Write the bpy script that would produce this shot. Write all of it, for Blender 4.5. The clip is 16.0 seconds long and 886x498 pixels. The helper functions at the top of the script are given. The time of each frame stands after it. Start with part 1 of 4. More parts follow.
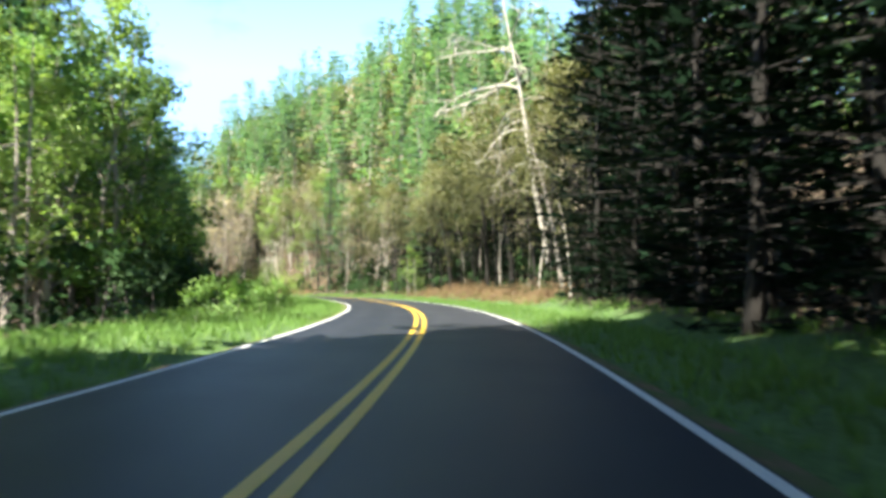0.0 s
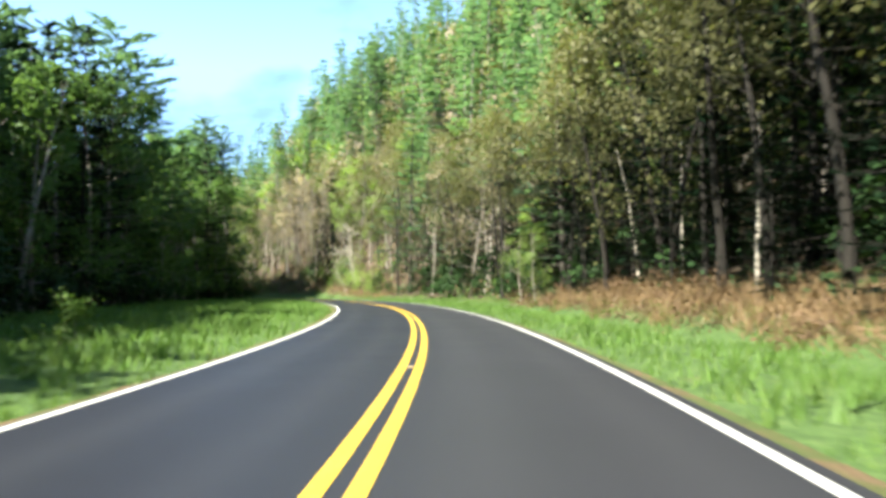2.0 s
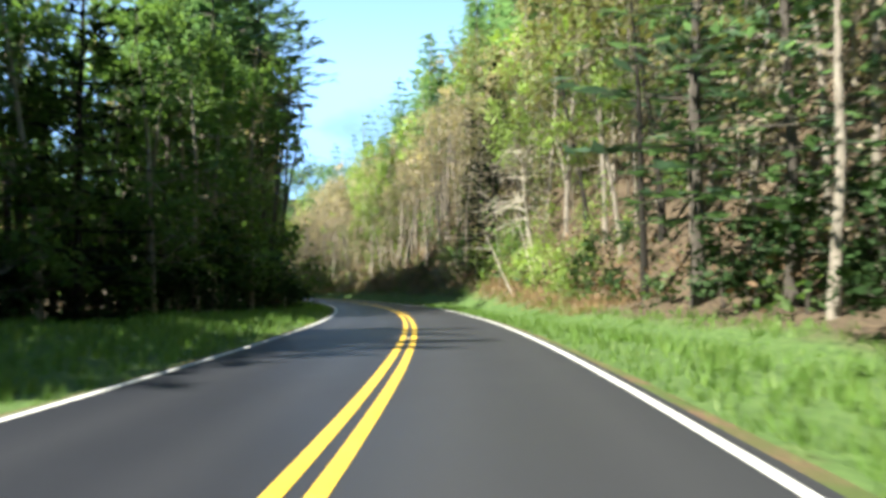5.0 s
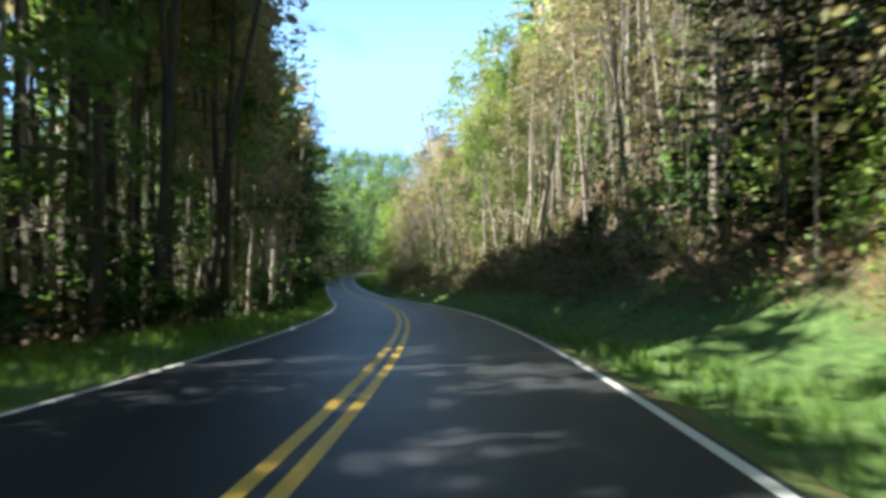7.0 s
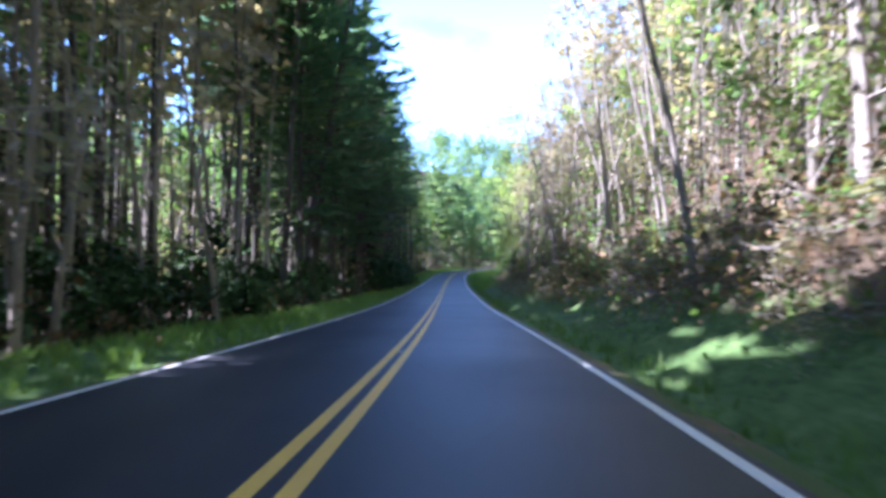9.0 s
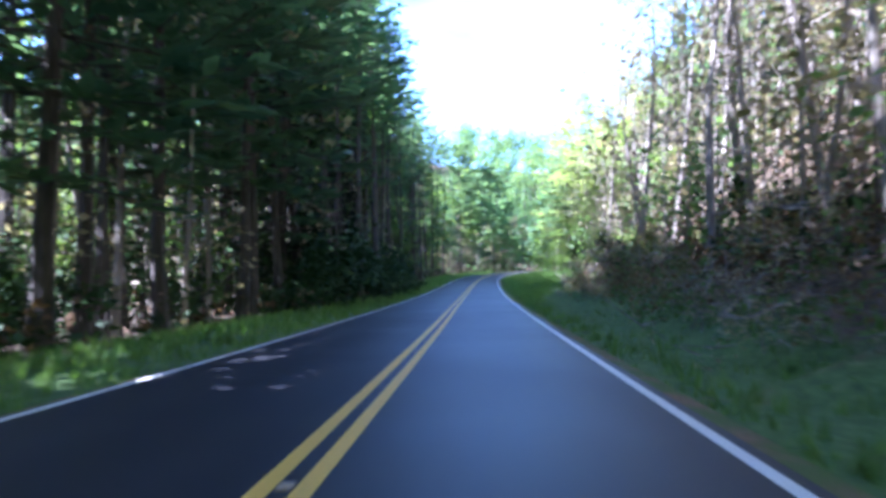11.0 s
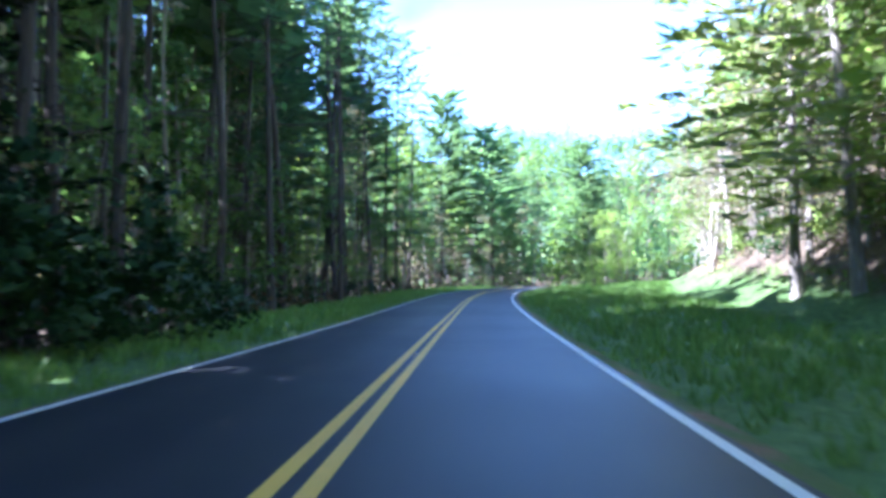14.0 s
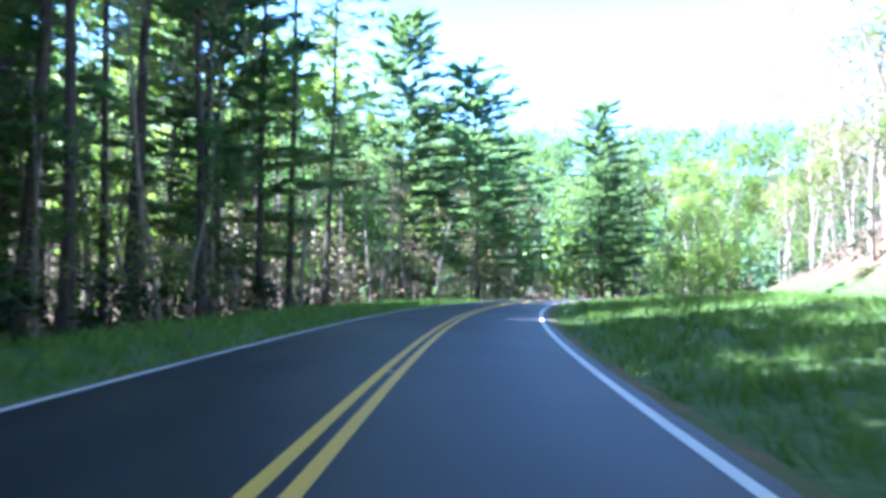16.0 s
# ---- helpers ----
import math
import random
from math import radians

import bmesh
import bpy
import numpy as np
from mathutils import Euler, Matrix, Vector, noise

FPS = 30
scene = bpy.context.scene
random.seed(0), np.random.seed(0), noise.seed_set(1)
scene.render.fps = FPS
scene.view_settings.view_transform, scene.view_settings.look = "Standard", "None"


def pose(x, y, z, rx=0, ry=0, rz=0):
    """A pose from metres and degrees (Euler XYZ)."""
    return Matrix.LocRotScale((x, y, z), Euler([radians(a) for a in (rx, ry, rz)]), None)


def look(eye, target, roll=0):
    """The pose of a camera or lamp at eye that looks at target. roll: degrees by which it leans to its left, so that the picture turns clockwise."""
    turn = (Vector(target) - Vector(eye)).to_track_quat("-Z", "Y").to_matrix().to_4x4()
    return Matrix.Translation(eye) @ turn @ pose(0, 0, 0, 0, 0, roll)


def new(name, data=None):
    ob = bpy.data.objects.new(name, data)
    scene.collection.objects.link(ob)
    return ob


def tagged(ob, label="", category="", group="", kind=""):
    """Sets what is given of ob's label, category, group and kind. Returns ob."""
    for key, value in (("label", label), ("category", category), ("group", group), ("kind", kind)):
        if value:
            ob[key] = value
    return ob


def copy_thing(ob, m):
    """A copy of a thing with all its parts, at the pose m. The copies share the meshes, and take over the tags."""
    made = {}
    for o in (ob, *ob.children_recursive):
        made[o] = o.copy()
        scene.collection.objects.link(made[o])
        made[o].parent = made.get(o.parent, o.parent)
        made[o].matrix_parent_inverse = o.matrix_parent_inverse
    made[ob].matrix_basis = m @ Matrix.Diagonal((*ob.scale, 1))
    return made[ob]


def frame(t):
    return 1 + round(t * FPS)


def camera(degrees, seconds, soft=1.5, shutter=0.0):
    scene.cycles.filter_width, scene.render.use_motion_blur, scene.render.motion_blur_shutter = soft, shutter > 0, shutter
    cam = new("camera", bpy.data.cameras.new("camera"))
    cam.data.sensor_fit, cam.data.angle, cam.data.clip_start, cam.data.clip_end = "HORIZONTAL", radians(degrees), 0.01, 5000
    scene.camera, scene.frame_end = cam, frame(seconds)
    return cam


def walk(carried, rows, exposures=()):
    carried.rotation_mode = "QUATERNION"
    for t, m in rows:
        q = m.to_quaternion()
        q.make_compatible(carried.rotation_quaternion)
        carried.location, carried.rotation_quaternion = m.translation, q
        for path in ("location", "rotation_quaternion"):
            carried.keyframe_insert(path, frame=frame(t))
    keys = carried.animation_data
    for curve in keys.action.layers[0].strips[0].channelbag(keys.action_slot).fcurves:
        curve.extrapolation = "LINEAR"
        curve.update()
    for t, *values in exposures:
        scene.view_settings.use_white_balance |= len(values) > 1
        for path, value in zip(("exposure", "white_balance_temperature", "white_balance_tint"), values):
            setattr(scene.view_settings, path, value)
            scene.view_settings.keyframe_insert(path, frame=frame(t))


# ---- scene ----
# ---------------------------------------------------------------- camera
cam = camera(60.0, 16.0, soft=3.8, shutter=0.25)
PATH = [
    (0.0, 1.40, 0.00, 1.30, 3.36, 2.45, 0.27),
    (0.5, 1.10, 11.60, 1.24, 5.12, 2.19, 0.44),
    (1.0, 0.45, 23.15, 1.19, 7.85, 2.43, 0.54),
    (1.5, -0.69, 34.63, 1.12, 10.65, 2.33, 0.61),
    (2.0, -2.44, 45.98, 1.04, 12.75, 2.45, 0.35),
    (2.5, -4.65, 57.20, 0.94, 15.40, 2.15, 0.24),
    (3.0, -7.33, 68.27, 0.85, 17.62, 2.39, 0.14),
    (3.5, -10.47, 79.17, 0.78, 20.27, 2.31, 0.10),
    (4.0, -14.10, 89.87, 0.70, 22.72, 2.36, 0.18),
    (4.5, -18.18, 100.51, 0.61, 24.92, 2.84, 0.20),
    (5.0, -22.83, 111.13, 0.50, 28.29, 2.26, 0.23),
    (5.5, -28.06, 121.70, 0.37, 30.79, 2.17, 0.25),
    (6.0, -33.84, 132.22, 0.21, 33.24, 2.07, 0.27),
    (6.5, -40.22, 142.63, 0.04, 35.83, 1.82, 0.30),
    (7.0, -47.27, 152.85, -0.14, 38.98, 2.06, 0.56),
    (7.5, -55.00, 162.82, -0.30, 41.84, 2.18, 0.26),
    (8.0, -63.34, 172.54, -0.46, 44.25, 2.14, 0.32),
    (8.5, -72.06, 181.90, -0.62, 46.48, 2.13, 0.07),
    (9.0, -80.90, 190.79, -0.78, 48.61, 2.04, 0.04),
    (9.5, -89.85, 199.20, -0.94, 49.60, 2.03, 0.26),
    (10.0, -98.75, 207.31, -1.10, 50.01, 2.22, 0.53),
    (10.5, -107.53, 215.16, -1.24, 50.91, 2.29, 0.60),
    (11.0, -116.12, 222.86, -1.32, 50.74, 2.66, 0.67),
    (11.5, -124.53, 230.42, -1.32, 50.72, 2.95, 0.74),
    (12.0, -132.76, 237.82, -1.29, 50.81, 3.10, 0.81),
    (12.5, -140.88, 245.08, -1.23, 50.62, 3.62, 0.88),
    (13.0, -148.91, 252.25, -1.14, 50.53, 3.60, 0.73),
    (13.5, -156.82, 259.40, -1.02, 50.23, 3.82, 0.62),
    (14.0, -164.61, 266.50, -0.87, 50.11, 4.00, 0.27),
    (14.5, -172.29, 273.56, -0.67, 49.87, 4.22, 0.45),
    (15.0, -179.83, 280.59, -0.44, 49.92, 4.22, 0.25),
    (15.5, -187.30, 287.54, -0.17, 49.43, 4.46, 0.06),
    (16.0, -194.67, 294.42, 0.15, 48.54, 4.76, -0.15),
]
EXPO = [(0.0, 1.95, 6400, 5), (0.6, 1.95, 6500, 5), (1.5, 1.7, 6550, 3), (4.0, 1.62, 6550, 3), (6.5, 1.42, 6800, 2), (7.5, 1.75, 5800, 2), (9.0, 2.42, 5150, 30), (10.0, 2.72, 4950, 27),
        (12.5, 2.95, 4850, 30), (14.0, 2.96, 4850, 23), (16.0, 2.96, 4900, 20)]
walk(cam, [(t, pose(x, y, z, 90 + p, r, w)) for t, x, y, z, w, p, r in PATH], EXPO)

# ---------------------------------------------------------------- light
SUN_YAW, SUN_UP = 150.0, 46.0      # degrees to the left of the first heading, above the horizon
to_sun = Vector((-math.sin(radians(SUN_YAW)) * math.cos(radians(SUN_UP)),
                 math.cos(radians(SUN_YAW)) * math.cos(radians(SUN_UP)), math.sin(radians(SUN_UP))))
sun_data = bpy.data.lights.new("sun", "SUN")
sun_data.energy, sun_data.angle, sun_data.color = 5.0, radians(0.6), (1.0, 0.93, 0.82)
sun = new("sun", sun_data)
sun.matrix_world = look(to_sun * 100, (0, 0, 0))

world = bpy.data.worlds.new("sky")
scene.world = world
world.use_nodes = True
wn, wl = world.node_tree.nodes, world.node_tree.links
wn.clear()
w_out = wn.new("ShaderNodeOutputWorld")
w_bg = wn.new("ShaderNodeBackground")
w_sky = wn.new("ShaderNodeTexSky")
w_sky.sky_type, w_sky.sun_disc = "NISHITA", False
w_sky.sun_elevation, w_sky.sun_rotation = radians(SUN_UP), radians(-SUN_YAW)
w_sky.air_density, w_sky.dust_density, w_sky.ozone_density = 1.1, 0.4, 3.0
w_tc = wn.new("ShaderNodeTexCoord")
w_map = wn.new("ShaderNodeMapping")
w_map.inputs["Scale"].default_value = (1.6, 1.6, 3.6)
w_noise = wn.new("ShaderNodeTexNoise")
w_noise.inputs["Scale"].default_value, w_noise.inputs["Detail"].default_value = 1.7, 7.0
w_ramp = wn.new("ShaderNodeValToRGB")
w_ramp.color_ramp.elements[0].position, w_ramp.color_ramp.elements[1].position = 0.3, 0.46
w_mix = wn.new("ShaderNodeMix")
w_mix.data_type = "RGBA"
w_mix.inputs[7].default_value = (7.6, 13.6, 25.0, 1)
wl.new(w_tc.outputs["Generated"], w_map.inputs["Vector"])
wl.new(w_map.outputs["Vector"], w_noise.inputs["Vector"])
wl.new(w_noise.outputs["Fac"], w_ramp.inputs["Fac"])
w_sep = wn.new("ShaderNodeSeparateXYZ")
w_low = wn.new("ShaderNodeMapRange")
w_low.inputs["From Min"].default_value, w_low.inputs["From Max"].default_value = 0.26, 0.5
w_low.inputs["To Min"].default_value, w_low.inputs["To Max"].default_value = 1.0, 0.03
w_mul = wn.new("ShaderNodeMath")
w_mul.operation = "MULTIPLY"
wl.new(w_tc.outputs["Generated"], w_sep.inputs[0])
wl.new(w_sep.outputs["Z"], w_low.inputs["Value"])
wl.new(w_low.outputs[0], w_mul.inputs[0])
wl.new(w_ramp.outputs["Color"], w_mul.inputs[1])
wl.new(w_mul.outputs[0], w_mix.inputs[0])
wl.new(w_sky.outputs["Color"], w_mix.inputs[6])
wl.new(w_mix.outputs[2], w_bg.inputs["Color"])
w_bg.inputs["Strength"].default_value = 0.034
wl.new(w_bg.outputs["Background"], w_out.inputs["Surface"])


# ---------------------------------------------------------------- materials
def nodes_of(name):
    m = bpy.data.materials.new(name)
    m.use_nodes = True
    n, l = m.node_tree.nodes, m.node_tree.links
    return m, n, l, n["Principled BSDF"]


def noise_node(n, l, vec, scale, detail=4.0, rough=0.55):
    t = n.new("ShaderNodeTexNoise")
    t.inputs["Scale"].default_value, t.inputs["Detail"].default_value = scale, detail
    t.inputs["Roughness"].default_value = rough
    if vec is not None:
        l.new(vec, t.inputs["Vector"])
    return t.outputs["Fac"]


def ramp_node(n, l, fac, stops):
    r = n.new("ShaderNodeValToRGB")
    e = r.color_ramp.elements
    while len(e) < len(stops):
        e.new(0.5)
    for el, (p, c) in zip(e, stops):
        el.position, el.color = p, (*c, 1)
    l.new(fac, r.inputs["Fac"])
    return r.outputs["Color"]


def mix_node(n, l, fac, a, b, kind="MIX"):
    x = n.new("ShaderNodeMix")
    x.data_type, x.blend_type = "RGBA", kind
    for sock, v in ((x.inputs[0], fac), (x.inputs[6], a), (x.inputs[7], b)):
        if isinstance(v, (int, float)):
            sock.default_value = v
        elif isinstance(v, tuple):
            sock.default_value = (*v, 1)
        else:
            l.new(v, sock)
    return x.outputs[2]


def math_node(n, l, op, a, b=0.0):
    x = n.new("ShaderNodeMath")
    x.operation = op
    for sock, v in zip(x.inputs, (a, b)):
        if isinstance(v, (int, float)):
            sock.default_value = v
        else:
            l.new(v, sock)
    return x.outputs[0]


def bump(n, l, b, height, strength, dist):
    x = n.new("ShaderNodeBump")
    x.inputs["Strength"].default_value, x.inputs["Distance"].default_value = strength, dist
    l.new(height, x.inputs["Height"])
    l.new(x.outputs["Normal"], b.inputs["Normal"])


def where(n):
    return n.new("ShaderNodeNewGeometry").outputs["Position"]


def leaf_material(name, dark, mid, light, glow=0.4, rough=0.55, shine=0.35):
    """Leaves: each blade takes its own shade; light passes through."""
    m, n, l, b = nodes_of(name)
    geo = n.new("ShaderNodeNewGeometry")
    info = n.new("ShaderNodeObjectInfo")
    col = ramp_node(n, l, geo.outputs["Random Per Island"], [(0.0, dark), (0.55, mid), (1.0, light)])
    tone = math_node(n, l, "MULTIPLY_ADD", info.outputs["Random"], 0.5)
    tone.node.inputs[2].default_value = 0.75
    drift = noise_node(n, l, geo.outputs["Position"], 0.9, 3.0, 0.6)
    drift = math_node(n, l, "MULTIPLY_ADD", drift, 1.3)
    drift.node.inputs[2].default_value = 0.35
    tone = math_node(n, l, "MULTIPLY", tone, drift)
    patch = noise_node(n, l, geo.outputs["Position"], 0.35, 2.0)
    patch = math_node(n, l, "MULTIPLY_ADD", patch, 0.7)
    patch.node.inputs[2].default_value = 0.25
    col = mix_node(n, l, patch, col, mid)
    hs = n.new("ShaderNodeHueSaturation")
    l.new(col, hs.inputs["Color"])
    l.new(tone, hs.inputs["Value"])
    b.inputs["Roughness"].default_value = rough
    b.inputs["Specular IOR Level"].default_value = shine
    l.new(hs.outputs["Color"], b.inputs["Base Color"])
    tr = n.new("ShaderNodeBsdfTranslucent")
    warm = mix_node(n, l, 1.0, hs.outputs["Color"], (1.12, 1.16, 0.62), "MULTIPLY")
    l.new(warm, tr.inputs["Color"])
    mx = n.new("ShaderNodeMixShader")
    mx.inputs["Fac"].default_value = glow
    l.new(b.outputs["BSDF"], mx.inputs[1])
    l.new(tr.outputs["BSDF"], mx.inputs[2])
    l.new(mx.outputs["Shader"], n["Material Output"].inputs["Surface"])
    return m


def bark_material(name, a, b_, c, scale=6.0):
    m, n, l, b = nodes_of(name)
    tc = n.new("ShaderNodeTexCoord")
    mp = n.new("ShaderNodeMapping")
    mp.inputs["Scale"].default_value = (1.0, 1.0, 0.22)
    l.new(tc.outputs["Object"], mp.inputs["Vector"])
    v = mp.outputs["Vector"]
    col = ramp_node(n, l, noise_node(n, l, v, scale, 6.0, 0.7), [(0.3, a), (0.52, b_), (0.72, c)])
    blot = noise_node(n, l, where(n), 0.9, 3.0)
    col = mix_node(n, l, math_node(n, l, "MULTIPLY", blot, 0.5), col, b_)
    l.new(col, b.inputs["Base Color"])
    b.inputs["Roughness"].default_value = 0.9
    bump(n, l, b, noise_node(n, l, v, scale * 3, 5.0), 0.6, 0.03)
    return m


def asphalt_material():
    m, n, l, b = nodes_of("asphalt")
    p = where(n)
    big = noise_node(n, l, p, 0.22, 4.0)
    fine = noise_node(n, l, p, 60.0, 3.0, 0.7)
    col = ramp_node(n, l, fine, [(0.3, (0.014, 0.0155, 0.021)), (0.6, (0.03, 0.032, 0.042)), (0.8, (0.073, 0.076, 0.088))])
    col = mix_node(n, l, math_node(n, l, "MULTIPLY", big, 0.6), col, (0.038, 0.04, 0.05))
    uv = n.new("ShaderNodeUVMap").outputs["UV"]
    sep = n.new("ShaderNodeSeparateXYZ")
    l.new(uv, sep.inputs[0])
    # worn wheel tracks, a little paler and smoother
    wheel = math_node(n, l, "ABSOLUTE", math_node(n, l, "SUBTRACT", math_node(n, l, "ABSOLUTE", sep.outputs["X"]), 1.75))
    wheel = math_node(n, l, "ABSOLUTE", math_node(n, l, "SUBTRACT", wheel, 0.78))
    wr = n.new("ShaderNodeMapRange")
    wr.inputs["From Min"].default_value, wr.inputs["From Max"].default_value = 0.0, 0.55
    wr.inputs["To Min"].default_value, wr.inputs["To Max"].default_value = 0.35, 0.0
    l.new(wheel, wr.inputs["Value"])
    col = mix_node(n, l, wr.outputs[0], col, (0.05, 0.052, 0.061))
    lane = n.new("ShaderNodeMapRange")
    lane.inputs["From Min"].default_value, lane.inputs["From Max"].default_value = -0.6, 0.6
    lane.inputs["To Min"].default_value, lane.inputs["To Max"].default_value = 0.0, 0.35
    l.new(sep.outputs["X"], lane.inputs["Value"])
    col = mix_node(n, l, lane.outputs[0], col, (0.07, 0.071, 0.078))
    l.new(col, b.inputs["Base Color"])
    rough = n.new("ShaderNodeMapRange")
    rough.inputs["To Min"].default_value, rough.inputs["To Max"].default_value = 0.4, 0.58
    b.inputs["Specular IOR Level"].default_value = 0.12
    l.new(big, rough.inputs["Value"])
    l.new(rough.outputs[0], b.inputs["Roughness"])
    bump(n, l, b, fine, 0.35, 0.01)
    return m


def paint_material(name, col, worn):
    m, n, l, b = nodes_of(name)
    p = where(n)
    chips = ramp_node(n, l, noise_node(n, l, p, 26.0, 5.0, 0.7), [(0.32, (0, 0, 0)), (0.42, (1, 1, 1))])
    tone = mix_node(n, l, noise_node(n, l, p, 1.3, 3.0), col, worn)
    l.new(mix_node(n, l, chips, tuple(c * 0.45 for c in col), tone), b.inputs["Base Color"])
    b.inputs["Roughness"].default_value = 0.6
    return m


def ground_material():
    m, n, l, b = nodes_of("ground_cover")
    p = where(n)
    at = n.new("ShaderNodeAttribute")
    at.attribute_name = "cover"
    sep = n.new("ShaderNodeSeparateXYZ")
    l.new(at.outputs["Vector"], sep.inputs[0])
    fine = noise_node(n, l, p, 5.0, 6.0, 0.7)
    mid = noise_node(n, l, p, 0.7, 4.0)
    grass = ramp_node(n, l, fine, [(0.3, (0.038, 0.075, 0.02)), (0.55, (0.098, 0.178, 0.045)), (0.75, (0.2, 0.255, 0.09))])
    litter = ramp_node(n, l, fine, [(0.3, (0.034, 0.025, 0.017)), (0.5, (0.095, 0.068, 0.044)), (0.72, (0.22, 0.16, 0.105))])
    dirt = ramp_node(n, l, fine, [(0.3, (0.12, 0.065, 0.038)), (0.55, (0.27, 0.16, 0.095)), (0.75, (0.46, 0.33, 0.22))])
    edge = math_node(n, l, "ADD", sep.outputs["X"], math_node(n, l, "MULTIPLY_ADD", mid, 0.9))
    edge.node.inputs[1].default_value = 0.0
    k1 = n.new("ShaderNodeMapRange")
    k1.inputs["From Min"].default_value, k1.inputs["From Max"].default_value = 0.7, 1.0
    l.new(math_node(n, l, "ADD", sep.outputs["X"], math_node(n, l, "MULTIPLY", mid, 0.7)), k1.inputs["Value"])
    k2 = n.new("ShaderNodeMapRange")
    k2.inputs["From Min"].default_value, k2.inputs["From Max"].default_value = 0.75, 1.05
    l.new(math_node(n, l, "ADD", sep.outputs["Y"], math_node(n, l, "MULTIPLY", mid, 0.8)), k2.inputs["Value"])
    col = mix_node(n, l, k1.outputs[0], grass, litter)
    col = mix_node(n, l, k2.outputs[0], col, dirt)
    l.new(col, b.inputs["Base Color"])
    b.inputs["Roughness"].default_value = 0.95
    bump(n, l, b, fine, 0.7, 0.12)
    return m


M_ASPHALT = asphalt_material()
M_YELLOW = paint_material("yellow_road_paint", (0.84, 0.53, 0.045), (0.72, 0.47, 0.07))
M_WHITE = paint_material("white_road_paint", (0.82, 0.82, 0.8), (0.7, 0.7, 0.68))
M_GROUND = ground_material()


def shoulder_material():
    m, n, l, b = nodes_of("shoulder_dirt")
    p = where(n)
    fine = noise_node(n, l, p, 22.0, 5.0, 0.75)
    col = ramp_node(n, l, fine, [(0.3, (0.06, 0.04, 0.026)), (0.5, (0.2, 0.125, 0.07)), (0.7, (0.4, 0.28, 0.17))])
    moss = ramp_node(n, l, noise_node(n, l, p, 1.1, 4.0), [(0.36, (0, 0, 0)), (0.56, (1, 1, 1))])
    l.new(mix_node(n, l, moss, col, (0.1, 0.14, 0.035)), b.inputs["Base Color"])
    b.inputs["Roughness"].default_value = 0.95
    bump(n, l, b, fine, 0.8, 0.04)
    return m


M_SHOULDER = shoulder_material()
M_GRASS = leaf_material("grass_blades", (0.05, 0.105, 0.022), (0.138, 0.244, 0.057), (0.295, 0.375, 0.125), 0.4)
M_STRAW = leaf_material("dry_grass", (0.16, 0.1, 0.05), (0.3, 0.205, 0.11), (0.47, 0.36, 0.2), 0.25)
M_BRACKEN = leaf_material("dead_bracken", (0.07, 0.042, 0.024), (0.16, 0.1, 0.058), (0.3, 0.215, 0.13), 0.15, 0.8)
M_NEEDLE = leaf_material("pine_needles", (0.054, 0.112, 0.072), (0.125, 0.222, 0.138), (0.235, 0.36, 0.215), 0.56)
# Paler copy of the pine needles: haze and sun glare put into the colour.
M_HAZED_NEEDLE = leaf_material("hazed_pine_needles", (0.09, 0.165, 0.1), (0.185, 0.3, 0.18), (0.31, 0.44, 0.27), 0.54)
# Lightened needles: the washed-out glare of full sun is in the colour.
M_OVERLIT = leaf_material("overlit_needles", (0.2, 0.26, 0.1), (0.34, 0.42, 0.18), (0.5, 0.56, 0.28), 0.62)
# Needles far below real tone: the forest wall's shade put into the colour.
M_SHADE_NEEDLE = leaf_material("shade_black_needles", (0.007, 0.017, 0.009), (0.01, 0.023, 0.012), (0.014, 0.031, 0.016), 0.05, 0.9, 0.04)
M_SPRING = leaf_material("spring_leaves", (0.145, 0.225, 0.055), (0.265, 0.385, 0.105), (0.43, 0.53, 0.19), 0.46)
M_GREEN = leaf_material("green_leaves", (0.06, 0.125, 0.042), (0.14, 0.24, 0.085), (0.25, 0.36, 0.13), 0.56)
M_OLIVE = leaf_material("olive_leaves", (0.09, 0.094, 0.042), (0.18, 0.182, 0.082), (0.3, 0.295, 0.145), 0.4)
M_LAUREL = leaf_material("evergreen_leaves", (0.015, 0.035, 0.012), (0.032, 0.07, 0.022), (0.06, 0.11, 0.035), 0.15, 0.62, 0.2)
M_BUD = leaf_material("brown_buds", (0.23, 0.19, 0.14), (0.41, 0.35, 0.265), (0.58, 0.51, 0.4), 0.45)
M_BARK = bark_material("pine_bark", (0.028, 0.024, 0.021), (0.075, 0.064, 0.056), (0.155, 0.135, 0.118))
# Bark darkened to stand in for the shade under the trees.
M_SHADE_BARK = bark_material("shade_bark", (0.008, 0.007, 0.006), (0.018, 0.015, 0.012), (0.04, 0.033, 0.028))
M_GREYBARK = bark_material("grey_bark", (0.12, 0.105, 0.09), (0.28, 0.245, 0.21), (0.5, 0.46, 0.4))
M_DEAD = bark_material("bleached_wood", (0.3, 0.27, 0.22), (0.52, 0.47, 0.4), (0.72, 0.68, 0.6))

